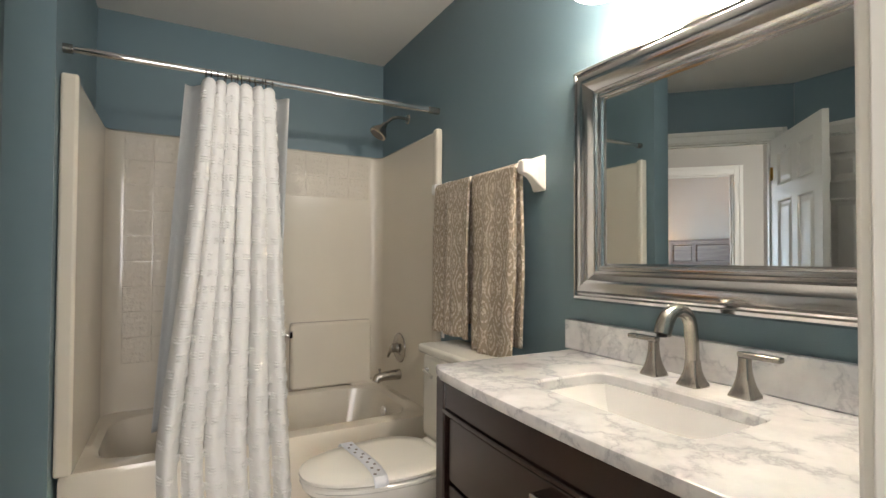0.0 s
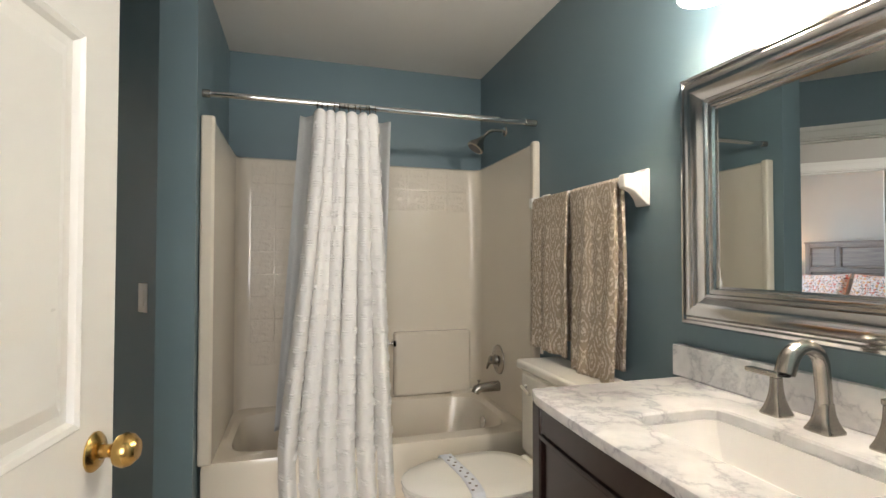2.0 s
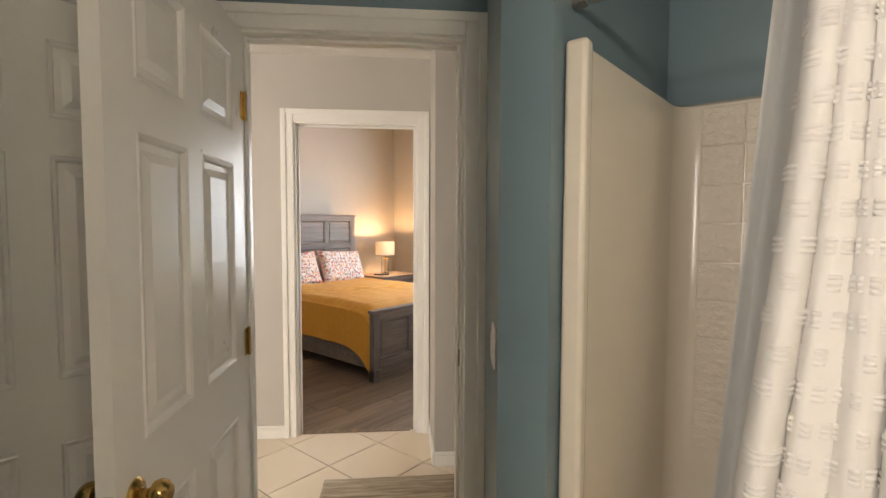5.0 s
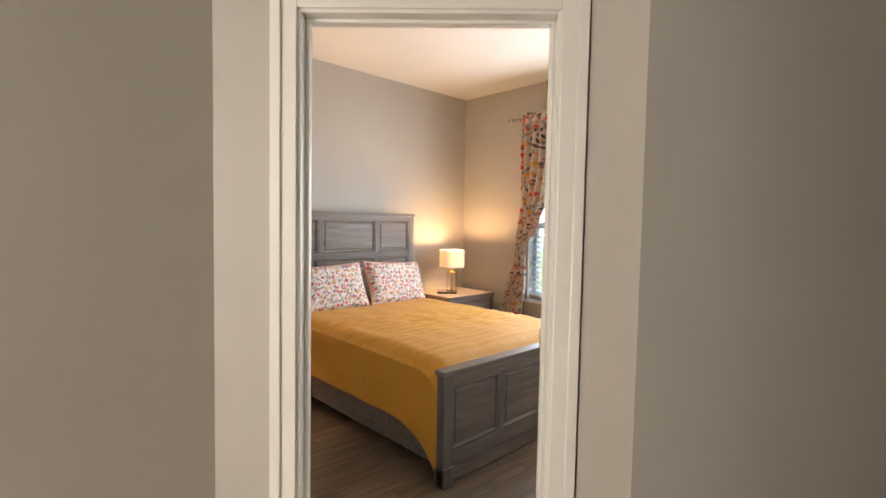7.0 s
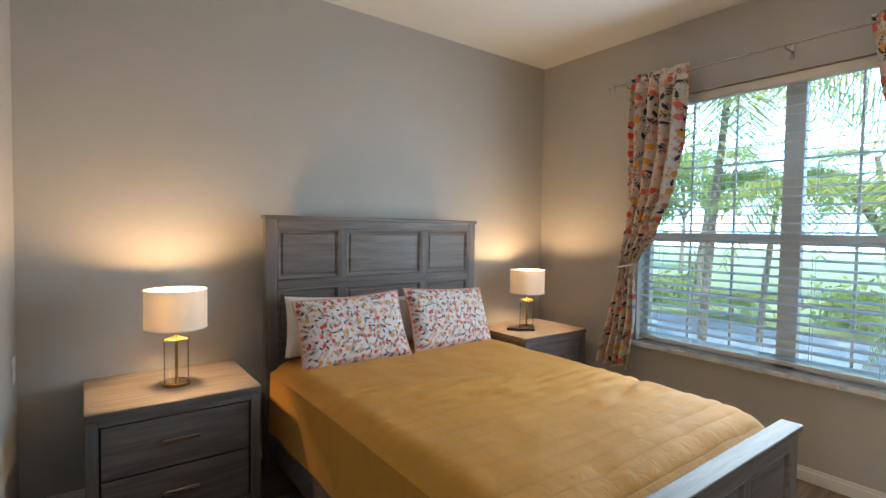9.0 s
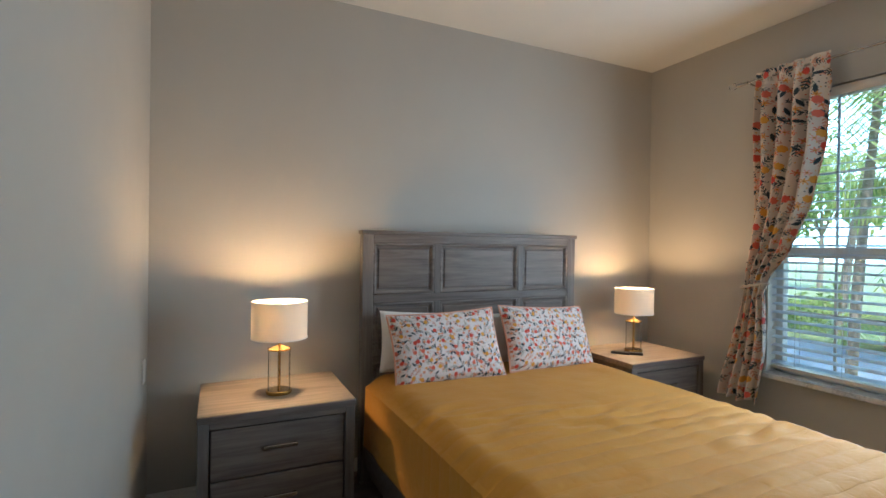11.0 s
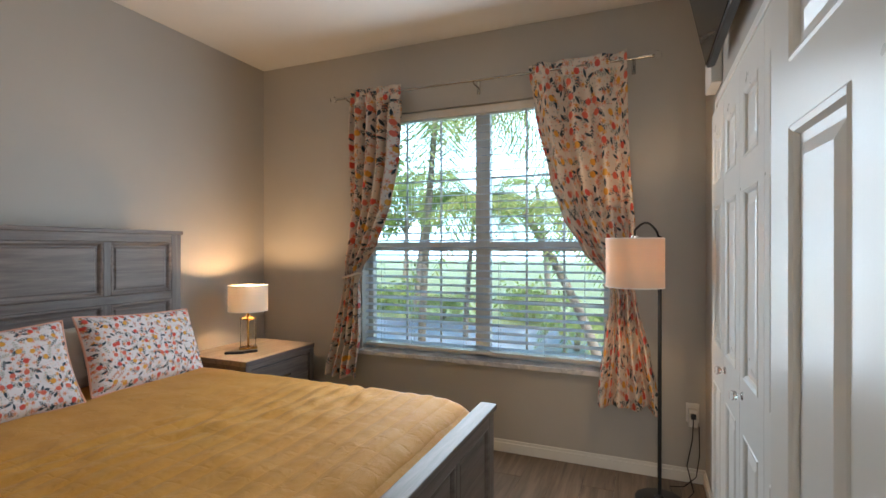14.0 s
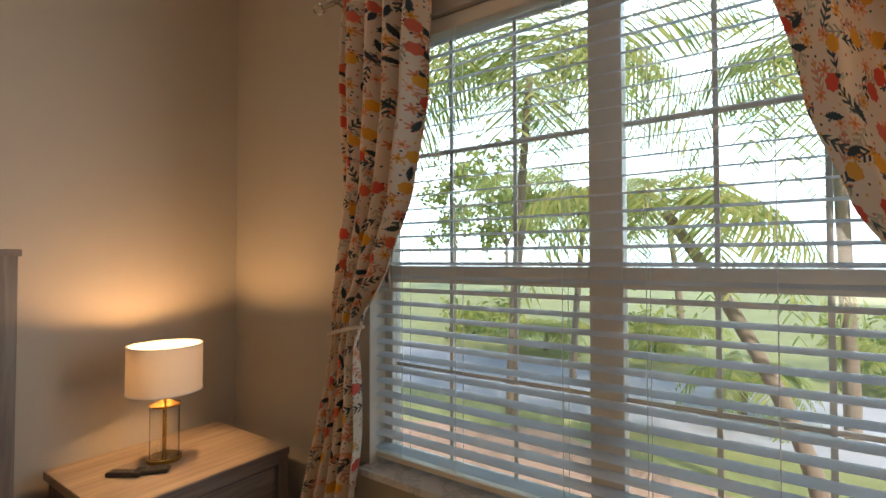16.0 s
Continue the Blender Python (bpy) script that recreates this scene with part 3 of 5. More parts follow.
def sixpanel(name, m, width, height, label, flip=1, knob=True, cols=2, knob_z=0.93, group=""):
    """Six-panel moulded leaf: x from the hinge, y through the leaf, panels sunk on both faces."""
    th = thing(name, m, label, "door", group)
    t = 0.035
    st, mid = (0.105, 0.09) if cols == 2 else (0.07, 0.0)
    rows = ((0.22, 0.80), (0.98, 1.60), (1.70, height - 0.11))
    bm = bmesh.new()
    if cols == 2:
        cx = width / 2
        xs = ((st, cx - mid / 2), (cx + mid / 2, width - st))
    else:
        xs = ((st, width - st),)
    box(bm, 0, st, -t / 2, t / 2, 0.008, height), box(bm, width - st, width, -t / 2, t / 2, 0.008, height)
    if cols == 2:
        box(bm, cx - mid / 2, cx + mid / 2, -t / 2, t / 2, 0.008, height)
    zs = [0.008] + [z for r in rows for z in r] + [height]
    for x0, x1 in xs:
        for z0, z1 in zip(zs[0::2], zs[1::2]):
            box(bm, x0, x1, -t / 2, t / 2, z0, z1)
    part("leaf", bm, M_DOOR, th, smooth=False)
    for x0, x1 in xs:
        for z0, z1 in rows:
            b = bmesh.new()
            for s in (-1, 1):
                loops = []
                for inset, y in ((0.0, t / 2), (0.004, t / 2 + 0.003), (0.012, t / 2 - 0.001), (0.018, t / 2 - 0.009), (0.034, t / 2 - 0.009), (0.056, t / 2 - 0.002)):
                    loops.append([b.verts.new((x, s * y, z)) for x, z in ((x0 + inset, z0 + inset), (x1 - inset, z0 + inset), (x1 - inset, z1 - inset), (x0 + inset, z1 - inset))])
                for p, q in zip(loops, loops[1:]):
                    for i in range(4):
                        b.faces.new((p[i], p[(i + 1) % 4], q[(i + 1) % 4], q[i]))
                b.faces.new(loops[-1])
            bmesh.ops.recalc_face_normals(b, faces=b.faces)
            part("panel", b, M_DOOR, th, smooth=False)
    if knob:
        for s in (1, -1):
            mm = pose(width - 0.062, s * t / 2, knob_z, -90 * s, 0, 0)
            k = part("knob", lathe([(0.0, 0.068), (0.016, 0.067), (0.025, 0.058), (0.028, 0.047), (0.024, 0.036), (0.013, 0.030), (0.0105, 0.024), (0.0115, 0.010)], 24, mm), M_BRASS, th, "round brass door knob")
            part("rose", lathe([(0.013, 0.012), (0.026, 0.009), (0.032, 0.003), (0.032, 0.0)], 24, mm), M_BRASS, k)
        part("latch_plate", bbox(width - 0.001, width + 0.0015, -0.012, 0.012, knob_z - 0.03, knob_z + 0.03, 0.0005), M_BRASS, th, "brass latch plate")
    return th


def hinges(th, zs, x=0.0, y=0.02):
    for z in zs:
        h = part("hinge", bbox(x - 0.012, x + 0.024, y - 0.002, y + 0.002, z - 0.045, z + 0.045, 0.0008), M_BRASS, th, "brass butt hinge")
        part("pin", tube([(x, y + 0.005, z - 0.048), (x, y + 0.005, z + 0.048)], 0.005, 10), M_BRASS, h)


def leaf_pose(h, f):
    return pose(h[0], h[1], 0, 0, 0, math.degrees(math.atan2(f[1] - h[1], f[0] - h[0])))


sixpanel("open_door", leaf_pose((-0.445, 0.135), (-0.345, 0.97)), 0.81, 2.03, "white six-panel door with brass knob standing open into the bathroom")
b_leaf = sixpanel("open_door", leaf_pose(uv(0.295, 2.345), uv(0.295, 1.55)), 0.765, 2.045, "white six-panel hall door with brass knob standing open", knob_z=0.89)
hinges(b_leaf, (0.25, 1.02, 1.80), 0.0, 0.02)
c_leaf = sixpanel("closet_door", pose(-1.578, 1.0, 0, 0, 0, 90), 0.70, 2.02, "closed white six-panel closet door with brass knob", knob_z=0.87)
d_leaf = sixpanel("open_door", leaf_pose((-2.115, 3.47), (-2.137, 4.2)), 0.745, 2.045, "white six-panel bedroom door standing open by the closet")
hinges(d_leaf, (0.25, 1.04, 1.84), 0.0, 0.02)
for i in range(4):
    w = (CY1 - CY0 - 0.04) / 4
    ob = sixpanel("bifold_door", pose(-2.045, CY0 + 0.02 + i * w + 0.001, 0, 0, 0, 90), w - 0.003, 2.03, "narrow white panelled bifold closet door leaf", knob=False, cols=1, group="bifold closet doors")
    if i in (1, 2):
        for_x = w - 0.055
        k = part("knob", lathe([(0.0, 0.040), (0.012, 0.038), (0.017, 0.030), (0.014, 0.020), (0.007, 0.014), (0.006, 0.002)], 12, pose(for_x, 0.0175, 0.92, -90, 0, 0)), M_CRYSTAL, ob, "clear crystal knob")
        part("rose", lathe([(0.006, 0.006), (0.013, 0.004), (0.014, 0.0)], 16, pose(for_x, 0.0175, 0.92, -90, 0, 0)), M_CHROME, k)

# ---------------------------------------------------------------- floors
def cut(bm, u_sign, v):
    """Keeps the side of the diagonal threshold line where u_sign * (v' - v) > 0."""
    n = Vector((-D, D, 0)) * u_sign
    p = Vector((*uv(0, v), 0))
    geom = bm.verts[:] + bm.edges[:] + bm.faces[:]
    r = bmesh.ops.bisect_plane(bm, geom=geom, plane_co=p, plane_no=n, clear_inner=True)
    es = [e for e in r["geom_cut"] if isinstance(e, bmesh.types.BMEdge)]
    if es:
        bmesh.ops.holes_fill(bm, edges=es)


def inside(x, y, pts):
    r = False
    for (x0, y0), (x1, y1) in zip(pts, pts[1:] + pts[:1]):
        if (y0 > y) != (y1 > y) and x < (x1 - x0) * (y - y0) / (y1 - y0) + x0:
            r = not r
    return r


SILL_V = 3.93
single("ground", bbox(-70, 70, -60, 80, -0.30, -0.25, 0), M_GRASS, "lawn grass running out to the trees", "ground", "structure")
slab("floor_hall", [(1.2, -2.0), (1.2, 3.0), (-1.1, 3.9), uv(1.2, SILL_V), uv(-0.3, SILL_V), (-2.95, -0.9), (-2.0, -2.0)], -0.05, -0.006, M_GROUT, "beige ceramic tiles with dark grout", "floor")
floor_h = bpy.data.objects["floor_hall"]
T = 0.393
base = mesh_of("tile", bbox(0.003, T - 0.003, 0.003, T - 0.003, -0.005, 0.0, 0.0015, 1), M_TILE)
for i in range(-2, 10):
    for j in range(-9, 4):
        x, y = -2.162 + i * T, 2.748 + j * T
        vs = [((yy - xx) * D) for xx in (x, x + T) for yy in (y, y + T)]
        if min(vs) > SILL_V or not (inside(x + T / 2, y + T / 2, [(1.3, -1), (1.3, 3.2), (-1.1, 3.9), uv(1.5, 4.3), uv(-0.5, 4.3), (-3.1, -1)])):
            continue
        if max(vs) > SILL_V:
            bm = bbox(x + 0.003, x + T - 0.003, y + 0.003, y + T - 0.003, -0.005, 0.0, 0)
            cut(bm, -1, SILL_V)
            ob = new("tile", mesh_of("tile_cut", bm, M_TILE, False))
        else:
            ob = new("tile", base)
            ob.location = (x, y, 0)
        ob.parent = floor_h
slab("floor_bedroom", [(-2.0, 3.4), (-2.0, 6.5), (-5.4, 6.5), (-5.4, 2.7), uv(-0.2, SILL_V), uv(1.2, SILL_V)], -0.05, -0.006, M_BLACK, "grey-brown wood plank floor", "floor")
floor_b = bpy.data.objects["floor_bedroom"]
for i in range(19):
    x = -5.40 + i * 0.18
    y = 2.75 - random.random() * 1.0
    while y < 6.45:
        y1 = y + 1.22
        bm = bbox(x + 0.001, x + 0.179, max(y, 2.75) + 0.001, min(y1, 6.47) - 0.001, -0.005, 0.0, 0.001, 1)
        if (max(y, 2.75) - x - 0.18) * D < SILL_V:
            cut(bm, 1, SILL_V + 0.012)
        if len(bm.faces) > 3:
            ob = new("plank", mesh_of("plank", bm, M_PLANK, False))
            ob.parent = floor_b
        else:
            bm.free()
        y = y1
mth, _ = along(uv(0.18, SILL_V), uv(0.92, SILL_V))
single("threshold", bbox(0, 0.72, -0.02, 0.02, -0.004, 0.006, 0.003, 2, None), M_PLANK, "grey-brown wood threshold strip", "threshold", "structure", m=mth)
rug_m, _ = along(uv(0.42, 3.285), uv(1.25, 3.285))
single("hall_rug", grid(60, 40, lambda u, v: (u * 0.90, -0.62 * v, 0.010 + 0.002 * math.sin(u * 40) * math.sin(v * 31))), M_RUG, "grey and beige streaked woven rug on the hall tiles", "rug", m=rug_m)
solid(bpy.data.objects["hall_rug"], 0.008, -1.0)

# ---------------------------------------------------------------- bathroom
# tub and surround
AX0, AX1, AY0, AY1 = -0.413, 1.138, 2.13, 2.958
tub = thing("bathtub", pose(0, 0, 0), "almond acrylic alcove bathtub with glossy moulded rim", "bathtub")


def tub_shell():
    bm = bmesh.new()
    cx, cy = (AX0 + AX1) / 2, (AY0 + AY1) / 2 + 0.005
    hx, hy = (AX1 - AX0) / 2, (AY1 - AY0) / 2
    N = 64
    rows = []
    for sx, sy, z, p in ((hx, hy, 0.0, 40), (hx, hy, 0.375, 40), (hx - 0.004, hy - 0.008, 0.40, 40), (hx - 0.075, hy - 0.085, 0.402, 7), (hx - 0.10, hy - 0.105, 0.385, 6), (hx - 0.14, hy - 0.13, 0.18, 5), (hx - 0.20, hy - 0.17, 0.09, 5), (hx - 0.30, hy - 0.25, 0.07, 4), (0.05, 0.05, 0.068, 3)):
        ring = []
        for k in range(N):
            a = 2 * math.pi * k / N
            c, s = math.cos(a), math.sin(a)
            r = (abs(c) ** p + abs(s) ** p) ** (-1 / p)
            ring.append(bm.verts.new((cx + sx * r * c, cy + sy * r * s, z)))
        rows.append(ring)
    for a, b in zip(rows, rows[1:]):
        for i in range(N):
            bm.faces.new((a[i], a[(i + 1) % N], b[(i + 1) % N], b[i]))
    bm.faces.new(rows[-1])
    bmesh.ops.recalc_face_normals(bm, faces=bm.faces)
    return bm


part("shell", tub_shell(), M_SURR, tub)
part("drain", lathe([(0.0, 0.004), (0.028, 0.003), (0.032, 0.0)], 20, pose(0.85, 2.55, 0.072)), M_CHROME, tub)
part("overflow_plate", lathe([(0.0, 0.010), (0.020, 0.010), (0.036, 0.006), (0.038, 0.0)], 24, pose(1.010, 2.585, 0.30, 0, -83, 0)), M_CHROME, tub, "round chrome overflow plate")

surround = thing("tub_surround", pose(0, 0, 0), "glossy almond moulded tile-pattern tub surround", "tub surround", kind="")
SZ = 1.83
t_ = 0.038
cr = 0.07
bm = bmesh.new()
prof = []
x0, x1, yb = AX0 + t_ + 0.015, AX1 - t_, AY1 - t_ - 0.02
prof += [(x0, AY0 + 0.015)]
for k in range(7):
    a = math.pi - k * math.pi / 12
    prof.append((x0 + cr + cr * math.cos(a), yb - cr + cr * math.sin(a)))
for k in range(7):
    a = math.pi / 2 - k * math.pi / 12
    prof.append((x1 - cr + cr * math.cos(a), yb - cr + cr * math.sin(a)))
prof += [(x1, AY0 + 0.015)]
outer = [(AX0, AY0 + 0.015)] + [(AX0, AY1)] * 7 + [(AX1, AY1)] * 7 + [(AX1, AY0 + 0.015)]
lo = [bm.verts.new((x, y, 0.40)) for x, y in prof]
hi = [bm.verts.new((x, y, SZ - 0.012)) for x, y in prof]
hi2 = [bm.verts.new((x + (ox - x) * 0.25, y + (oy - y) * 0.25, SZ)) for (x, y), (ox, oy) in zip(prof, outer)]
out_ = [bm.verts.new((x, y, SZ)) for x, y in outer]
for a, b in ((lo, hi), (hi, hi2), (hi2, out_)):
    for i in range(len(a) - 1):
        try:
            bm.faces.new((a[i], a[i + 1], b[i + 1], b[i]))
        except ValueError:
            pass
bmesh.ops.remove_doubles(bm, verts=bm.verts, dist=1e-5)
bmesh.ops.recalc_face_normals(bm, faces=bm.faces)
part("wall_panel", bm, M_SURR, surround)
for xa, xb in ((AX0 + 0.001, AX0 + 0.056), (AX1 - 0.040, AX1 - 0.001)):
    part("front_flange", bbox(xa, xb, AY0 - 0.012, AY0 + 0.03, 0.40, SZ + 0.012, 0.012, 3), M_SURR, surround)
# the raised moulded tiles of the back wall, left of the smooth panel, and the end wall's rows
tile_m = mesh_of("moulded_tile", bbox(0.0016, 0.1284, -0.0045, 0.003, 0.0016, 0.1284, 0.003, 2), M_STILE)
tw, tz0 = 0.130, SZ - 0.02
for i in range(6):
    for j in range(9):
        x = -0.285 + i * tw
        ob = new("tile", tile_m)
        ob.parent = surround
        ob.location = (x, yb + 0.0005, tz0 - (j + 1) * tw)
for i in range(4):
    for j in range(2):
        ob = new("tile", tile_m)
        ob.parent = surround
        ob.location = (0.497 + i * tw, yb + 0.0005, tz0 - (j + 1) * tw)
part("ledge_panel", bbox(0.54, 1.03, yb - 0.055, yb + 0.01, 0.41, 0.80, 0.018, 3), M_SURR, surround, "raised moulded shelf panel")
# the low end of the panel runs out into the tub deck
part("deck_cove", bbox(0.90, 1.07, yb - 0.05, yb + 0.01, 0.395, 0.425, 0.012, 3), M_SURR, surround)
gb = part("grab_bar", tube([(0.20, yb - 0.045, 0.735), (0.54, yb - 0.045, 0.735)], 0.010, 12), M_CHROME, surround, "short chrome grab bar")
part("post", bbox(0.528, 0.550, yb - 0.062, yb - 0.010, 0.715, 0.755, 0.004), M_CHROME, gb)

EX = AX1 - t_ - 0.003
valve = thing("shower_valve", pose(EX, 2.56, 0.665, 0, -90, 0), "round nickel shower valve with lever handle", "shower valve")
part("escutcheon", lathe([(0.0, 0.016), (0.030, 0.016), (0.060, 0.013), (0.082, 0.006), (0.085, 0.0)], 40), M_NICKEL, valve)
part("handle", lathe([(0.0, 0.060), (0.020, 0.058), (0.026, 0.050), (0.024, 0.030), (0.030, 0.016)], 24), M_NICKEL, valve)
part("lever", tube([(0, 0, 0.05), (-0.03, 0.02, 0.056), (-0.055, 0.035, 0.058)], [0.011, 0.009, 0.007], 12), M_NICKEL, valve)
spout = thing("tub_spout", pose(EX, 2.56, 0.512), "nickel tub spout with diverter pull", "tub spout")
part("body", tube([(0.0, 0, 0), (-0.03, 0, 0.0), (-0.10, 0, -0.002), (-0.135, 0, -0.010), (-0.145, 0, -0.03)], [0.031, 0.029, 0.026, 0.026, 0.022], 20), M_NICKEL, spout)
part("diverter", lathe([(0.006, 0.0), (0.006, 0.014), (0.009, 0.018), (0.009, 0.024), (0.0, 0.026)], 12, pose(-0.122, 0, 0.018)), M_NICKEL, spout)
shower = thing("wall_shower", pose(1.139, 2.556, 2.0), "small nickel shower head on a bent arm", "shower head")
part("flange", lathe([(0.011, 0.012), (0.025, 0.008), (0.030, 0.0)], 24, pose(0, 0, 0, 0, -90, 0)), M_NICKEL, shower)
part("arm", tube([(0, 0, 0), (-0.06, 0, 0.004), (-0.10, 0, -0.008), (-0.14, 0, -0.045)], 0.0095, 12), M_NICKEL, shower)
hd = part("head", lathe([(0.012, 0.0), (0.016, -0.012), (0.022, -0.03), (0.050, -0.070), (0.052, -0.086), (0.044, -0.090), (0.0, -0.090)], 28, pose(-0.14, 0, -0.042, 0, 35, 0)), M_NICKEL, shower)
part("spray_face", lathe([(0.0, -0.0925), (0.040, -0.092), (0.041, -0.089)], 24, pose(-0.14, 0, -0.042, 0, 35, 0)), M_BLKP, hd, "dark spray plate")

# curtain rod, rings and curtain
RY, RZ = 2.172, 1.945
rod = thing("shower_curtain_rod", pose(0, RY, RZ), "straight chrome tension shower rod", "curtain rod")
part("rod", tube([(-0.414, 0, 0), (0.75, 0, 0)], 0.0125, 16), M_CHROME, rod)
part("outer_tube", tube([(0.75, 0, 0), (1.10, 0, 0)], 0.0145, 16), M_CHROME, rod)
part("end_cap", tube([(1.08, 0, 0), (1.139, 0, 0)], 0.0175, 16), M_NICKEL, rod)
part("end_cap", tube([(-0.414, 0, 0), (-0.385, 0, 0)], 0.0175, 16), M_NICKEL, rod)
NF = 6.0


def sh_edges(z):
    """Left and right edge of the hanging curtain at height z."""
    k = max(0.0, min(1.0, (1.905 - z) / 1.75))
    l = 0.030 - 0.185 * k ** 1.3 if z > 0.62 else 0.030 - 0.185 * ((1.905 - 0.62) / 1.75) ** 1.3 - 0.02 * math.sin((0.62 - z) * 6)
    return l, 0.315 + 0.085 * k


def sh_curtain(u, v, amp=1.0, dy=0.0):
    z = 1.905 - 1.76 * v
    l, r = sh_edges(z)
    w = u + 0.055 * math.sin(u * 8 + v * 1.9) + 0.02 * math.sin(u * 21 - v * 2)
    x = l + (r - l) * w
    fold = math.sin(w * NF * 2 * math.pi + 0.8 * math.sin(v * 2.2)) * (0.020 + 0.016 * v + 0.008 * math.sin(w * 7 + 1)) + 0.010 * math.sin(w * 27 + v * 3) + 0.006 * math.sin(w * 61 + v * 5)
    sag = 0.012 * math.sin(w * NF * 2 * math.pi) * max(0, 1 - v * 12)
    return (x + 0.012 * math.cos(w * NF * 2 * math.pi + v), RY - 0.045 * v * 1.2 + fold * amp + dy, z - sag)


cur = thing("shower_curtain", pose(0, 0, 0), "white tufted cotton shower curtain gathered on the rod", "shower curtain")
solid(part("curtain_cloth", grid(170, 90, sh_curtain), M_CLOTH, cur), 0.002)
solid(part("liner", grid(60, 40, lambda u, v: (-0.020 + (0.415 - 0.04 * v) * u - 0.10 * v * (1 - u), RY + 0.055 + 0.02 * math.sin(u * 30), 1.90 - 1.42 * v)), M_LINER, cur, "translucent plastic liner"), 0.0008)
# woven tuft dashes in staggered rows
tuft = bmesh.new()
rng = random.Random(4)
for row in range(26):
    v = 0.03 + row * 0.0372
    for k in range(22):
        u = (k + 0.5 * (row % 2)) / 22 + rng.uniform(-0.008, 0.008)
        if not 0.01 < u < 0.985 or rng.random() < 0.12:
            continue
        for dv in (0, 0.0062, 0.0124):
            rows = []
            for k2 in range(5):
                p, q = Vector(sh_curtain(u + 0.007 * k2, v + dv)), Vector(sh_curtain(u + 0.007 * k2 + 0.003, v + dv))
                nn = (q - p).cross(Vector((0, 0, 1))).normalized()
                nn = -nn if nn.y > 0 else nn
                out = p + nn * (0.0012, 0.006, 0.007, 0.006, 0.0012)[k2]
                h = Vector((0, 0, 0.0032))
                rows.append([tuft.verts.new(c) for c in (p + h * 1.4, out + h, out - h, p - h * 1.4)])
            for ra, rb in zip(rows, rows[1:]):
                for i in range(3):
                    tuft.faces.new((ra[i], rb[i], rb[i + 1], ra[i + 1])).smooth = True
tagged(part("tufting", tuft, M_CLOTH, cur), "raised white tufted dashes", kind="stuff")
ring_m = mesh_of("ring", tube([(0, 0.021 * math.cos(a), 0.021 * math.sin(a) - 0.010) for a in [2 * math.pi * k / 18 for k in range(19)]], 0.0016, 6, cap=False), M_BRONZE)
for k in range(12):
    rg = new("curtain_ring", ring_m)
    rg.matrix_world = pose(0.055 + k * 0.0235 + 0.004 * math.sin(k * 5), RY, RZ - 0.002, 0, 0, 12 * math.sin(k * 3))
    tagged(rg, "dark metal curtain ring hooked over the rod", "curtain ring", "shower curtain rings")

# toilet
toilet = thing("toilet", pose(0.72, 1.68, 0), "almond white two-piece toilet with closed lid", "toilet")


def oval(a, b, front, N=40, p=2.3):
    pts = []
    for k in range(N):
        t = 2 * math.pi * k / N
        c, s = math.cos(t), math.sin(t)
        r = (abs(c) ** p + abs(s) ** p) ** (-1 / p)
        x = (front if c < 0 else b) * r * c
        pts.append((x, a * r * s))
    return pts


def stack(levels):
    bm = bmesh.new()
    rows = []
    for pts, dx, z in levels:
        rows.append([bm.verts.new((x + dx, y, z)) for x, y in pts])
    for a, b in zip(rows, rows[1:]):
        n = len(a)
        for i in range(n):
            bm.faces.new((a[i], a[(i + 1) % n], b[(i + 1) % n], b[i]))
    bm.faces.new(rows[0][::-1]), bm.faces.new(rows[-1])
    bmesh.ops.recalc_face_normals(bm, faces=bm.faces)
    return bm


part("bowl", stack([(oval(0.10, 0.20, 0.16), 0.0, 0.0), (oval(0.10, 0.20, 0.16), 0, 0.06), (oval(0.11, 0.20, 0.18), 0, 0.2), (oval(0.165, 0.22, 0.30), -0.02, 0.33), (oval(0.182, 0.22, 0.345), -0.02, 0.385), (oval(0.180, 0.21, 0.343), -0.02, 0.396)]), M_PORC, toilet)
part("seat", stack([(oval(0.178, 0.17, 0.342), -0.02, 0.396), (oval(0.186, 0.175, 0.352), -0.02, 0.402), (oval(0.186, 0.175, 0.352), -0.02, 0.412), (oval(0.180, 0.17, 0.345), -0.02, 0.418)]), M_PORC, toilet)
part("lid", stack([(oval(0.180, 0.175, 0.345), -0.02, 0.420), (oval(0.188, 0.18, 0.355), -0.02, 0.425), (oval(0.188, 0.18, 0.355), -0.02, 0.434), (oval(0.176, 0.17, 0.342), -0.02, 0.442), (oval(0.12, 0.12, 0.26), -0.02, 0.446)]), M_PORC, toilet)
part("hinge_bar", bbox(0.135, 0.165, -0.09, 0.09, 0.415, 0.448, 0.010, 3), M_PORC, toilet)
part("tank", bbox(0.205, 0.405, -0.235, 0.235, 0.40, 0.765, 0.025, 4), M_PORC, toilet)
part("tank_lid", bbox(0.190, 0.412, -0.25, 0.25, 0.765, 0.805, 0.014, 3), M_PORC, toilet)
fl = part("flush_lever", tube([(0.20, 0.17, 0.70), (0.185, 0.17, 0.70), (0.18, 0.13, 0.695), (0.178, 0.09, 0.688)], [0.012, 0.009, 0.007, 0.008], 12), M_CHROME, toilet, "chrome flush lever")
part("base", bbox(0.10, 0.30, -0.10, 0.10, 0.0, 0.39, 0.03, 3), M_PORC, toilet)
band = single("paper_band", grid(30, 4, lambda u, v: (0.545 + 0.05 * v + 0.01 * math.sin(u * 5), 1.483 + 0.394 * u, 0.4495 - 0.05 * max(0, abs(u - 0.5) - 0.44) * 8)), M_BAND, "pale printed paper strip across the toilet lid", "paper strip")
solid(band, 0.001)
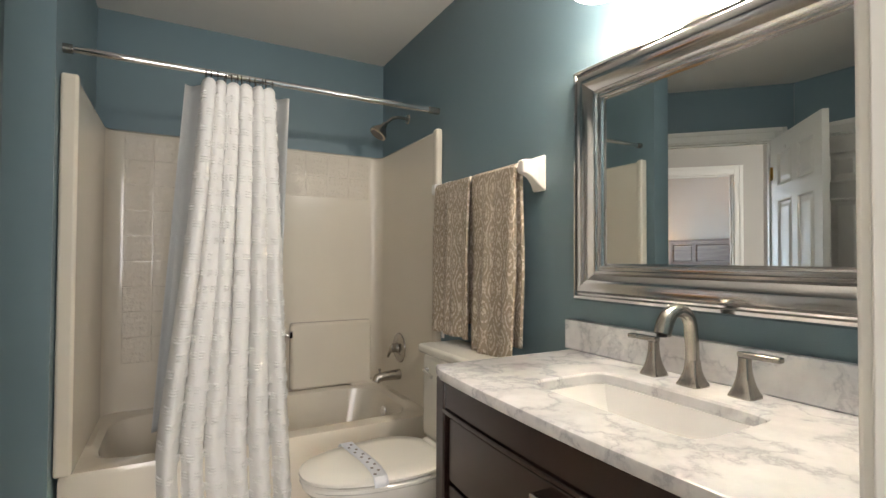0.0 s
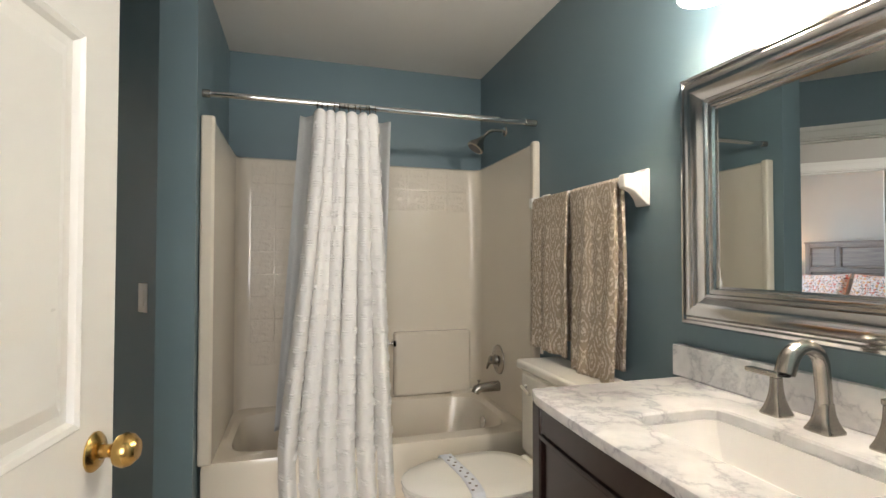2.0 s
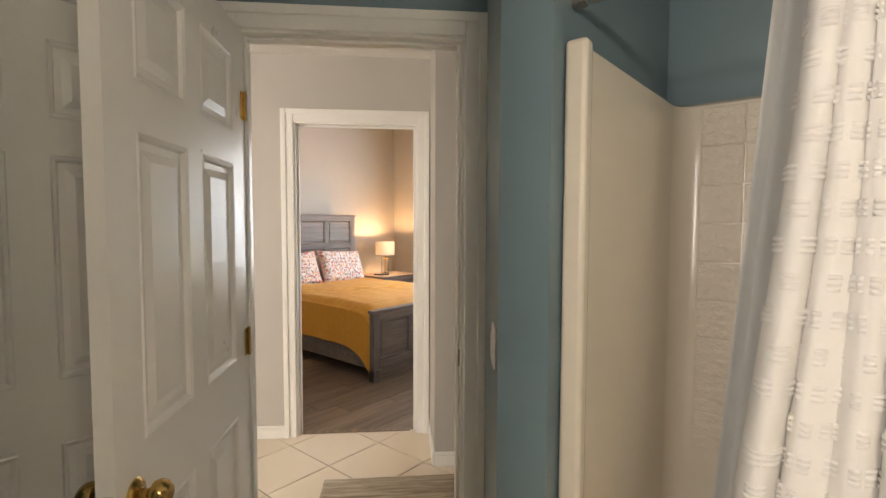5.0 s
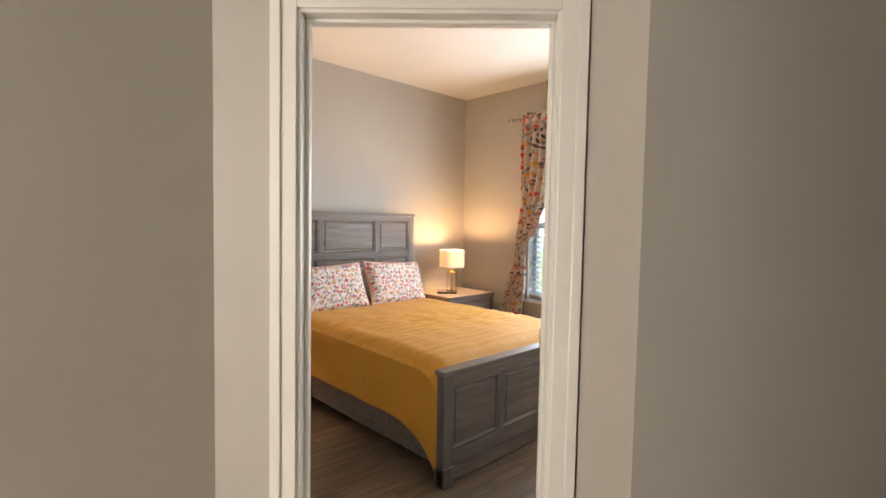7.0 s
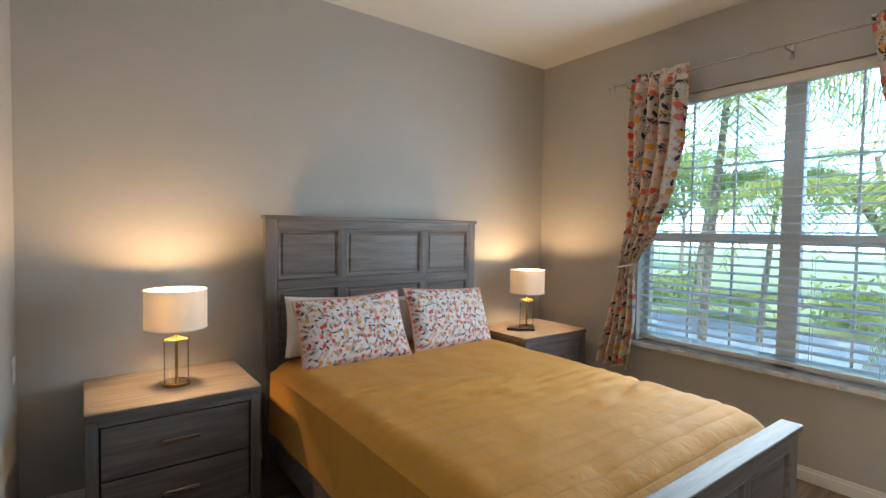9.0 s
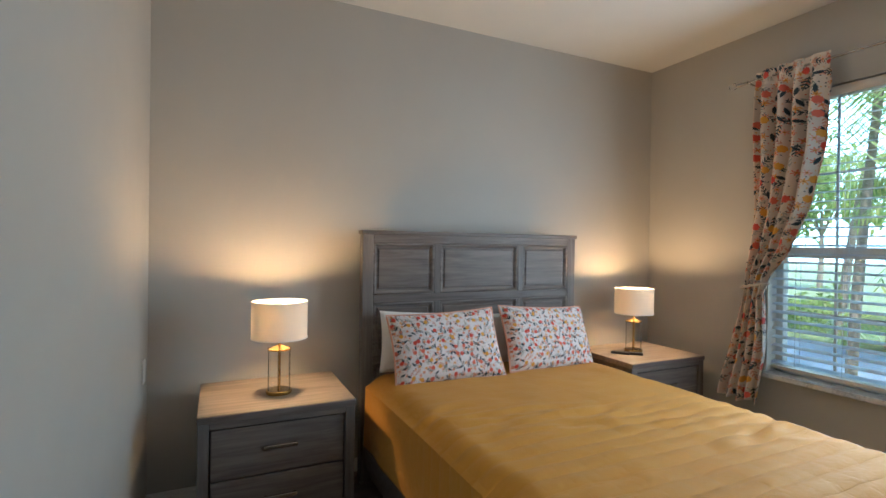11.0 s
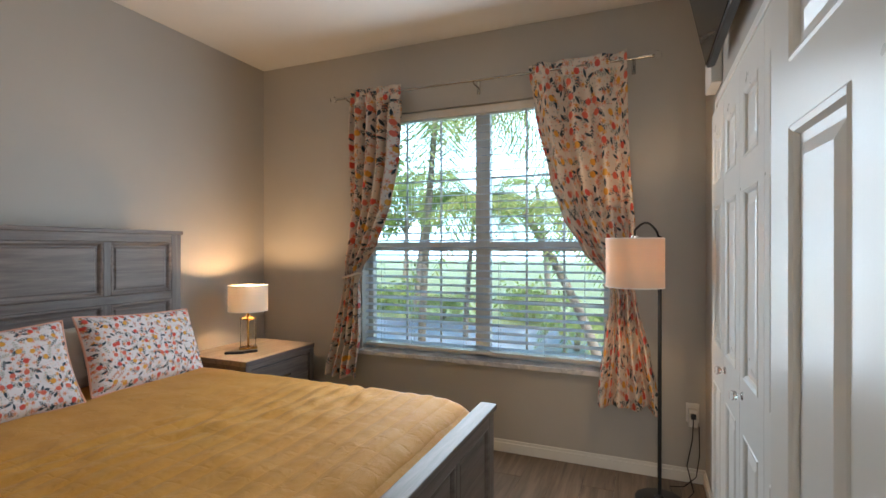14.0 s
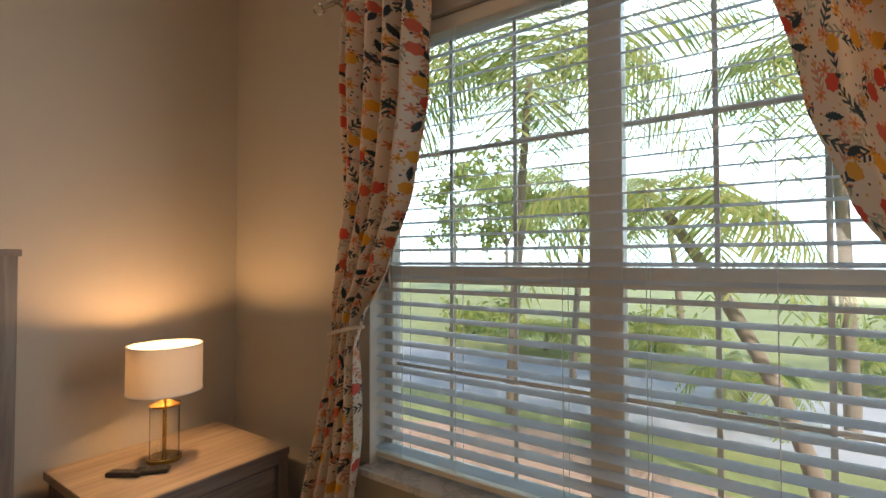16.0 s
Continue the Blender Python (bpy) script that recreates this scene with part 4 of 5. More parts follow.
for k in range(12):
    part("print_mark", lathe([(0.0, 0.0012), (0.006, 0.001), (0.006, 0.0)], 8, pose(0.562 + 0.018 * (k % 2) + 0.01 * math.sin(k / 12 * 5), 1.53 + k * 0.026, 0.4505)), M_GWOOD, band)

# vanity
van = thing("vanity_cabinet", pose(0, 0, 0), "espresso-stained bow-front wooden vanity cabinet", "vanity")
VY0, VY1 = 0.16, 1.185


def bow(y):
    """x of the worktop's front edge: curved out in the middle."""
    k = (y - (VY0 + VY1) / 2) / ((VY1 - VY0) / 2)
    return 0.592 - 0.022 * (1 - k * k)


def bowed(y0, y1, z0, z1, dx, depth, n=20, w=0.004):
    bm = bmesh.new()
    rows = []
    for i in range(n + 1):
        y = y0 + (y1 - y0) * i / n
        x = bow(y) + dx
        rows.append([bm.verts.new(c) for c in ((x, y, z0), (x + depth, y, z0), (x + depth, y, z1), (x, y, z1))])
    for a, b in zip(rows, rows[1:]):
        for i in range(4):
            bm.faces.new((a[i], a[(i + 1) % 4], b[(i + 1) % 4], b[i]))
    bm.faces.new(rows[0]), bm.faces.new(rows[-1][::-1])
    return bevel(bm, w, 2)


part("side_panel", bbox(0.64, 1.135, VY1 - 0.035, VY1 - 0.012, 0.08, 0.855, 0.003), M_ESP, van)
part("side_panel", bbox(0.64, 1.135, VY0 + 0.012, VY0 + 0.035, 0.08, 0.855, 0.003), M_ESP, van)
for y in (VY1 - 0.055, VY0 + 0.01):
    part("corner_post", bbox(0.606, 0.66, y, y + 0.045, 0.0, 0.855, 0.005), M_ESP, van)
    part("back_post", bbox(1.09, 1.135, y, y + 0.045, 0.0, 0.855, 0.005), M_ESP, van)
part("carcass_floor", bowed(VY0 + 0.05, VY1 - 0.05, 0.10, 0.13, 0.03, 0.45), M_ESP, van)
part("top_rail", bowed(VY0 + 0.055, VY1 - 0.055, 0.775, 0.855, 0.022, 0.03), M_ESP, van)
part("bead", bowed(VY0 + 0.055, VY1 - 0.055, 0.765, 0.777, 0.014, 0.03, w=0.003), M_ESP, van)
part("bottom_rail", bowed(VY0 + 0.055, VY1 - 0.055, 0.10, 0.17, 0.022, 0.03), M_ESP, van)
part("back_panel", bbox(1.11, 1.13, VY0 + 0.03, VY1 - 0.03, 0.08, 0.80, 0.002), M_ESP, van)
for y0, y1 in ((VY0 + 0.065, VY1 - 0.065),):
    for z0, z1 in ((0.585, 0.755), (0.385, 0.575), (0.18, 0.375)):
        dr = part("drawer_front", bowed(y0, y1, z0, z1, 0.030, 0.02), M_ESP, van)
        part("pull", bowed((y0 + y1) / 2 - 0.05, (y0 + y1) / 2 + 0.05, z1 - 0.04, z1 - 0.025, 0.0, 0.034), M_NICKEL, dr, "dark nickel drawer pull")
# worktop with sink opening
SX0, SX1, SY0, SY1 = 0.715, 0.965, 0.475, 0.905


def worktop():
    bm = bmesh.new()
    N = 56

    def inner(k, g=0.0):
        a = 2 * math.pi * k / N
        c, s = math.cos(a), math.sin(a)
        r = (abs(c) ** 9 + abs(s) ** 9) ** (-1 / 9)
        return ((SX0 + SX1) / 2 + (SX1 - SX0 + g) / 2 * r * c, (SY0 + SY1) / 2 + (SY1 - SY0 + g) / 2 * r * s)

    def outer_pt(k, g=0.0):
        x, y = inner(k)
        cx, cy = (SX0 + SX1) / 2, (SY0 + SY1) / 2
        dx, dy = x - cx, y - cy
        best = 9.0
        for lim, d, c in ((1.138, dx, cx), (VY0 - g, dy, cy), (VY1 + g, dy, cy)):
            if d and (lim - c) / d > 0:
                best = min(best, (lim - c) / d)
        if dx < 0:
            t = 1.0
            for _ in range(30):
                yy = min(max(cy + dy * t, VY0), VY1)
                t = (bow(yy) - g - cx) / dx
            best = min(best, t)
        return (cx + dx * best, cy + dy * best)

    loops = []
    for f, g, z in ((inner, 0, 0.857), (inner, 0, 0.880), (inner, 0.008, 0.885), (outer_pt, -0.008, 0.885), (outer_pt, -0.002, 0.882), (outer_pt, 0.0, 0.875), (outer_pt, 0.0, 0.864), (outer_pt, -0.004, 0.857)):
        loops.append([bm.verts.new((*f(k, g), z)) for k in range(N)])
    loops.append(loops[0])
    for a, b in zip(loops, loops[1:]):
        for i in range(N):
            bm.faces.new((a[i], a[(i + 1) % N], b[(i + 1) % N], b[i]))
    bmesh.ops.recalc_face_normals(bm, faces=bm.faces)
    return bm


single("vanity_worktop", worktop(), M_MARBLE, "white grey-veined marble worktop with eased edge", "worktop")
single("backsplash", bbox(1.110, 1.138, VY0, VY1 + 0.02, 0.886, 0.982, 0.003), M_MARBLE, "grey-veined marble backsplash on the worktop", "backsplash")


def basin():
    bm = bmesh.new()
    N = 48
    rows = []
    cx, cy = (SX0 + SX1) / 2, (SY0 + SY1) / 2
    for sx, sy, z, p in ((0.150, 0.240, 0.8565, 9), (0.122, 0.212, 0.8565, 9), (0.117, 0.206, 0.835, 9), (0.100, 0.175, 0.775, 7), (0.08, 0.145, 0.760, 5), (0.02, 0.02, 0.752, 2)):
        ring = []
        for k in range(N):
            a = 2 * math.pi * k / N
            c, s = math.cos(a), math.sin(a)
            r = (abs(c) ** p + abs(s) ** p) ** (-1 / p)
            ring.append(bm.verts.new((cx + sx * r * c, cy + sy * r * s, z)))
        rows.append(ring)
    for a, b in zip(rows, rows[1:]):
        for i in range(N):
            bm.faces.new((a[i], a[(i + 1) % N], b[(i + 1) % N], b[i]))
    bm.faces.new(rows[-1])
    return bm


sink = thing("undermount_sink", pose(0, 0, 0), "rectangular white ceramic undermount sink", "sink")
solid(part("bowl", basin(), M_BASIN, sink), 0.008, -1)
part("drain", lathe([(0.0, 0.003), (0.018, 0.003), (0.023, 0.0)], 20, pose((SX0 + SX1) / 2, (SY0 + SY1) / 2, 0.7535)), M_CHROME, sink)


def flare(x, y, z, h, a, b, m=None, N=32):
    """Square foot that sweeps up into a slim stem."""
    lv = []
    for k in range(9):
        t = k / 8
        s = b + (a - b) * (1 - t) ** 2.6
        pts = []
        p = 6 - 3 * t
        for q in range(N):
            an = 2 * math.pi * q / N
            c, sn = math.cos(an), math.sin(an)
            r = (abs(c) ** p + abs(sn) ** p) ** (-1 / p)
            pts.append((s * r * c, s * r * sn))
        lv.append((pts, 0, 0.004 + (h - 0.004) * t))
    lv.insert(0, (lv[0][0], 0, 0.0))
    bm = stack(lv)
    bmesh.ops.transform(bm, matrix=Matrix.Translation((x, y, z)), verts=bm.verts)
    return bm


faucet = thing("faucet", pose(1.045, 0.70, 0.885), "brushed nickel arched widespread bathroom faucet", "faucet")
part("foot", flare(0, 0, 0, 0.06, 0.029, 0.0155), M_NICKEL, faucet)
arc = [(0, 0, 0.05), (-0.002, 0, 0.09), (-0.006, 0, 0.125)] + [(-0.056 + 0.050 * math.cos(a), 0, 0.13 + 0.050 * math.sin(a)) for a in [math.pi * k / 12 for k in range(1, 11)]] + [(-0.110, 0, 0.128)]
part("spout", tube(arc, [0.0155] * 5 + [0.016] * 5 + [0.017, 0.018, 0.019, 0.019], 20, 1.0), M_NICKEL, faucet)
part("aerator", lathe([(0.012, 0.0), (0.012, -0.004), (0.0, -0.004)], 16, pose(-0.111, 0, 0.127)), M_BLKP, faucet)
for dy, sg in ((0.115, 1), (-0.115, -1)):
    hd = part("handle", flare(0, 0, 0, 0.085, 0.027, 0.0115), M_NICKEL, faucet)
    hd.location = (0.010, dy, 0)
    part("lever", bbox(-0.012, 0.010, -0.012 if sg > 0 else -0.075, 0.075 if sg > 0 else 0.012, 0.086, 0.098, 0.003), M_NICKEL, hd)

# mirror: stepped bright metal frame
MY0, MY1, MZ0, MZ1 = 0.16, 1.165, 1.05, 1.80
mir = thing("wall_mirror", pose(0, 0, 0), "rectangular wall mirror in a wide stepped silver frame", "mirror")
prof_f = [(0.0, 0.002), (0.0, 0.024), (0.006, 0.034), (0.014, 0.036), (0.018, 0.030), (0.024, 0.032), (0.032, 0.044), (0.048, 0.046), (0.072, 0.034), (0.086, 0.024), (0.089, 0.030), (0.096, 0.031), (0.099, 0.024), (0.106, 0.025), (0.112, 0.022), (0.114, 0.012), (0.120, 0.010), (0.120, 0.004)]
cs = [(MY1, MZ1, -1, -1), (MY1, MZ0, -1, 1), (MY0, MZ0, 1, 1), (MY0, MZ1, 1, -1)]
for i, nm in enumerate(("frame_side", "frame_bottom", "frame_side", "frame_top")):
    bm = bmesh.new()
    a, b = cs[i], cs[(i + 1) % 4]
    ra = [bm.verts.new((1.140 - h, a[0] + a[2] * d, a[1] + a[3] * d)) for d, h in prof_f]
    rb = [bm.verts.new((1.140 - h, b[0] + b[2] * d, b[1] + b[3] * d)) for d, h in prof_f]
    for k in range(len(prof_f) - 1):
        bm.faces.new((ra[k], ra[k + 1], rb[k + 1], rb[k]))
    bmesh.ops.recalc_face_normals(bm, faces=bm.faces)
    part(nm, bm, M_SILVER, mir, "polished silver moulding")
part("mirror_glass", bbox(1.130, 1.136, MY0 + 0.118, MY1 - 0.118, MZ0 + 0.118, MZ1 - 0.118, 0), M_MIRROR, mir, "clear mirror glass", smooth=False)

# vanity light
vl = thing("vanity_light", pose(1.139, 0.72, 1.99), "three-light brass vanity fixture with lit frosted glass shades", "wall light")
part("back_plate", bbox(-0.02, 0, -0.33, 0.33, 0.03, 0.11, 0.008, 3), M_NICKEL, vl)
for dy in (-0.23, 0.0, 0.23):
    part("arm", tube([(-0.015, dy, 0.07), (-0.08, dy, 0.085), (-0.138, dy, 0.07), (-0.139, dy, 0.05)], 0.008, 10), M_NICKEL, vl)
    sh = part("shade", lathe([(0.020, 0.055), (0.034, 0.048), (0.045, 0.020), (0.058, -0.02), (0.068, -0.045), (0.070, -0.050)], 28, pose(-0.139, dy, 0)), M_GLOBE, vl, "frosted glass shade, lit")
    sh.visible_shadow = False
    part("cap", lathe([(0.0, 0.066), (0.020, 0.064), (0.024, 0.050)], 20, pose(-0.139, dy, 0)), M_NICKEL, vl)

# towel bar and towels
bar = thing("towel_bar", pose(0, 0, 0), "white ceramic towel bar on the wall", "towel bar")
for y in (1.365, 2.05):
    bm = bmesh.new()
    lv = []
    for x, hy, hz, dz in ((1.139, 0.034, 0.066, 0.0), (1.128, 0.033, 0.064, 0.0), (1.110, 0.022, 0.046, 0.006), (1.085, 0.018, 0.032, 0.016), (1.062, 0.018, 0.026, 0.020), (1.045, 0.016, 0.023, 0.020)):
        lv.append([bm.verts.new((x, y + sy * hy, 1.497 + dz + sz * hz)) for sy, sz in ((-1, -1), (1, -1), (1, 1), (-1, 1))])
    for a, b in zip(lv, lv[1:]):
        for i in range(4):
            bm.faces.new((a[i], a[(i + 1) % 4], b[(i + 1) % 4], b[i]))
    bm.faces.new(lv[0][::-1]), bm.faces.new(lv[-1])
    part("bracket", bevel(bm, 0.006, 3), M_WPLAS, bar, "white ceramic bracket")
part("rail", tube([(1.066, 1.37, 1.517), (1.066, 2.045, 1.517)], 0.0095, 12), M_WPLAS, bar)


def towel(y0, y1, zf, zb, label, ph):
    def f(u, v):
        s = v * (1.53 - zf + 1.53 - zb)
        lf = 1.53 - zf
        y = y0 + (y1 - y0) * u
        if s < lf:
            z = zf + s
            k = (1.53 - z) / lf
            x = 1.066 - 0.014 - 0.010 * k - 0.010 * math.sin(u * 11 + ph) * k - 0.006 * math.sin(u * 23 + ph + z * 4) * k
        else:
            z = 1.53 - (s - lf)
            x = 1.066 + 0.014 + 0.012 * min(1, s - lf)
        d = abs(s - lf)
        if d < 0.03:
            a = (s - lf) / 0.03 * math.pi / 2
            x, z = 1.066 + 0.014 * math.sin(a), 1.517 + 0.013 * math.cos(a) + 0.002
        y += (0.5 - u) * 0.03 * (1.5 - z) * (1 if ph < 2 else -0.4) + 0.006 * math.sin(z * 9 + ph)
        return (x, y, z)
    ob = single("hand_towel", grid(40, 70, f), M_TOWEL, label, "towel", group="towels on the bar")
    solid(ob, 0.011)


towel(1.395, 1.69, 0.80, 0.85, "taupe and cream damask towel folded over the bar", 0.5)
towel(1.725, 2.03, 0.84, 0.90, "taupe and cream damask towel hanging beside its pair", 2.6)
lab = single("towel_label", bbox(1.045, 1.047, 1.93, 1.955, 0.815, 0.845, 0), M_WPLAS, "small white fabric label under the towel hem", "label")

msw, _ = along(CORNER, uv(1.131, 2.37))
sw = thing("light_switch", msw @ pose(0.10, 0.0, 1.09), "white rocker light switch plate", "light switch")
part("plate", bbox(-0.036, 0.036, 0.0, 0.006, -0.058, 0.058, 0.003), M_WPLAS, sw)
part("rocker", bbox(-0.017, 0.017, 0.006, 0.010, -0.034, 0.034, 0.002), M_WPLAS, sw)
mst, _ = along(uv(1.06, 2.37), uv(0.285, 2.37))
st = thing("strike_plate", mst @ pose(0.0165, -0.04, 0.93), "dark bronze strike plate on the jamb", "strike plate")
part("plate", bbox(0, 0.003, -0.014, 0.016, -0.03, 0.03, 0.001), M_BRONZE, st)
hk = thing("door_hook", pose(-1.555, 1.655, 1.02), "small brass robe hook", "hook")
part("hook", tube([(0.005, 0, 0), (0.03, 0, 0), (0.04, 0, 0.012)], 0.004, 8), M_BRASS, hk)
sd = thing("smoke_detector", pose(*uv(0.30, 3.35), HH - 0.04), "round white ceiling smoke detector", "smoke detector")
part("body", lathe([(0.0, 0.0), (0.045, 0.002), (0.058, 0.015), (0.062, 0.04)], 28), M_WPLAS, sd)

# ---------------------------------------------------------------- bedroom
# window
win = thing("window_1", pose(0, 0, 0), "white twin single-hung window with a wide mullion", "window", kind="structure")
WY = 6.575
MX = -3.44
for b in ((WX0, WX0 + 0.045, WZ0, WZ1), (WX1 - 0.045, WX1, WZ0, WZ1), (WX0, WX1, WZ1 - 0.045, WZ1), (WX0, WX1, WZ0, WZ0 + 0.05), (MX - 0.055, MX + 0.055, WZ0, WZ1), (WX0, MX - 0.055, 1.385, 1.455), (MX + 0.055, WX1, 1.385, 1.455)):
    part("window_frame", bbox(b[0], b[1], WY - 0.03, WY + 0.03, b[2], b[3], 0.004), M_TRIM, win)
for a, b in ((WX0 + 0.045, MX - 0.055), (MX + 0.055, WX1 - 0.045)):
    for z0, z1 in ((WZ0 + 0.05, 1.385), (1.455, WZ1 - 0.045)):
        p = part("pane", bbox(a, b, WY - 0.003, WY + 0.003, z0, z1, 0), M_GLASS, win, "clear window pane", smooth=False)
        p.visible_shadow = False
        for k in (1, 2):
            x = a + (b - a) * k / 3
            part("muntin", bbox(x - 0.008, x + 0.008, WY + 0.004, WY + 0.014, z0, z1, 0.002), M_TRIM, win)
        part("muntin", bbox(a, b, WY + 0.0045, WY + 0.0135, (z0 + z1) / 2 - 0.008, (z0 + z1) / 2 + 0.008, 0.002), M_TRIM, win)
part("window_sill", bbox(WX0 - 0.02, WX1 + 0.02, 6.40, WY - 0.03, WZ0 - 0.03, WZ0 + 0.004, 0.006, 3), M_MARBLE, win, "pale stone window sill")
part("reveal", bbox(WX0, WX0 + 0.003, 6.451, WY - 0.03, WZ0, WZ1, 0), M_TRIM, win)
part("reveal", bbox(WX1 - 0.003, WX1, 6.451, WY - 0.03, WZ0, WZ1, 0), M_TRIM, win)

blind = thing("window_blind", pose(0, 6.50, 0), "white horizontal slat blind lowered and tilted open", "blind")
part("headrail", bbox(WX0 + 0.006, WX1 - 0.006, -0.028, 0.028, WZ1 - 0.062, WZ1 - 0.004, 0.004), M_VAL, blind, "cream valance over the headrail")
part("bottom_rail", bbox(WX0 + 0.012, WX1 - 0.012, -0.024, 0.024, WZ0 + 0.030, WZ0 + 0.052, 0.004), M_VAL, blind, "wood-toned bottom rail")
NS = 31
bm = grid(1, 4, lambda u, v: (WX0 + 0.012 + (WX1 - WX0 - 0.024) * u, (v - 0.5) * 0.050, 0.004 * (1 - (2 * v - 1) ** 2)))
bmesh.ops.solidify(bm, geom=bm.faces[:], thickness=0.0025)
slat_m = mesh_of("slat", bm, M_SLAT)
z0, z1 = WZ0 + 0.075, WZ1 - 0.085
for i in range(NS):
    s = new("slat", slat_m)
    s.parent = blind
    s.location = (0, 0, z0 + (z1 - z0) * i / (NS - 1))
    s.rotation_euler = (radians(15 + 1.2 * math.sin(i * 2.3)), 0, 0)
for x in (WX0 + 0.16, -3.98, MX - 0.12, MX + 0.14, -2.98, WX1 - 0.16):
    for y in (-0.027, 0.027):
        part("ladder_cord", tube([(x, y, WZ0 + 0.05), (x, y, WZ1 - 0.06)], 0.0014, 5), M_SLAT, blind)
part("tilt_wand", tube([(WX0 + 0.10, -0.035, 1.35), (WX0 + 0.10, -0.033, WZ1 - 0.07)], 0.004, 8), M_WPLAS, blind)

# rod
RB, RBZ = 6.325, 2.555
crod = thing("curtain_rod", pose(0, RB, RBZ), "slim brushed nickel curtain rod with glass knob finials", "curtain rod")
part("rod", tube([(-4.555, 0, 0.0), (-2.30, 0, -0.005)], 0.0075, 12), M_NICKEL, crod)
for x, s in ((-4.575, -1), (-2.29, 1)):
    k = part("finial", lathe([(0.0, 0.030), (0.016, 0.024), (0.024, 0.008), (0.022, -0.010), (0.010, -0.020), (0.010, -0.026)], 18, pose(x, 0, 0, 0, 90 * s, 0)), M_CRYSTAL, crod, "faceted glass finial")
    part("collar", tube([(x - s * 0.03, 0, 0), (x - s * 0.10, 0, 0)], 0.011, 12), M_NICKEL, k)
for x in (-4.46, MX, -2.42):
    br = part("bracket", tube([(x, 0.124, -0.015), (x, 0.03, -0.018), (x, 0.0, -0.012)], 0.0055, 8), M_NICKEL, crod)
    part("wall_plate", bbox(x - 0.012, x + 0.012, 0.118, 0.1245, -0.06, 0.03, 0.003), M_NICKEL, br)


def ipl(z, pts):
    for (z0, a), (z1, b) in zip(pts, pts[1:]):
        if z >= z1:
            t = (z0 - z) / (z0 - z1)
            t = t * t * (3 - 2 * t) * 0.4 + t * 0.6
            return a + (b - a) * t
    return pts[-1][1]


def curtain(name, label, left, right, tie, folds, bottom, ph, width):
    def f(u, v):
        z = 2.60 - (2.60 - bottom) * v
        l, r = ipl(z, left), ipl(z, right)
        w = u + 0.03 * math.sin(u * 8 + ph)
        x = l + (r - l) * w
        amp = 0.020 + 0.028 * min(1, abs(z - tie) / 0.5) if z < 2.5 else 0.016
        pinch = math.exp(-((z - tie) / 0.10) ** 2)
        y = RB + math.sin(w * folds * 2 * math.pi + ph + 1.1 * math.sin(z * 2.1)) * amp * (1 - 0.4 * pinch) - 0.03 * math.exp(-((z - tie - 0.12) / 0.22) ** 2) * math.sin(w * math.pi)
        y += 0.010 * math.sin(w * 29 + z * 5)
        return (x + 0.004 * math.sin(z * 7 + u * 9), min(y - 0.01, 6.385), z + 0.012 * math.sin(u * 17 + ph) * v)
    th = thing(name, pose(0, 0, 0), label, "curtain", "window curtains")
    solid(part("panel", grid(120, 110, f, (width, 2.60 - bottom)), M_FLORAL, th), 0.002)
    l, r = ipl(tie, left), ipl(tie, right)
    part("tieback", tube([((l + r) / 2 + (r - l) * 0.56 * math.cos(a), RB - 0.012 + 0.05 * math.sin(a), tie + 0.02 * math.cos(a)) for a in [2 * math.pi * k / 24 for k in range(25)]], 0.008, 8, 1.3, cap=False), M_LINING, th)
    return th


curtain("window_curtain", "narrow floral cotton curtain tied back beside the window", [(2.6, -4.42), (1.9, -4.42), (1.45, -4.435), (1.2, -4.47), (0.8, -4.56), (0.42, -4.645)], [(2.6, -4.005), (2.1, -4.03), (1.75, -4.10), (1.45, -4.19), (1.25, -4.31), (1.15, -4.345), (0.8, -4.34), (0.42, -4.385)], 1.20, 4.3, 0.43, 0.4, 0.66)
curtain("window_curtain", "wide floral cotton curtain tied back behind the floor lamp", [(2.6, -3.075), (2.25, -3.03), (1.85, -2.94), (1.6, -2.85), (1.38, -2.72), (1.22, -2.58), (1.12, -2.555), (0.85, -2.59), (0.44, -2.635)], [(2.6, -2.455), (1.9, -2.43), (1.4, -2.40), (1.2, -2.41), (1.05, -2.39), (0.8, -2.33), (0.44, -2.265)], 1.20, 3.6, 0.44, 1.7, 0.92)

# bed
bed = thing("bed", pose(0, 0, 0), "grey-washed wooden panel bed with headboard and footboard", "bed")
BY0, BY1 = 3.895, 5.495


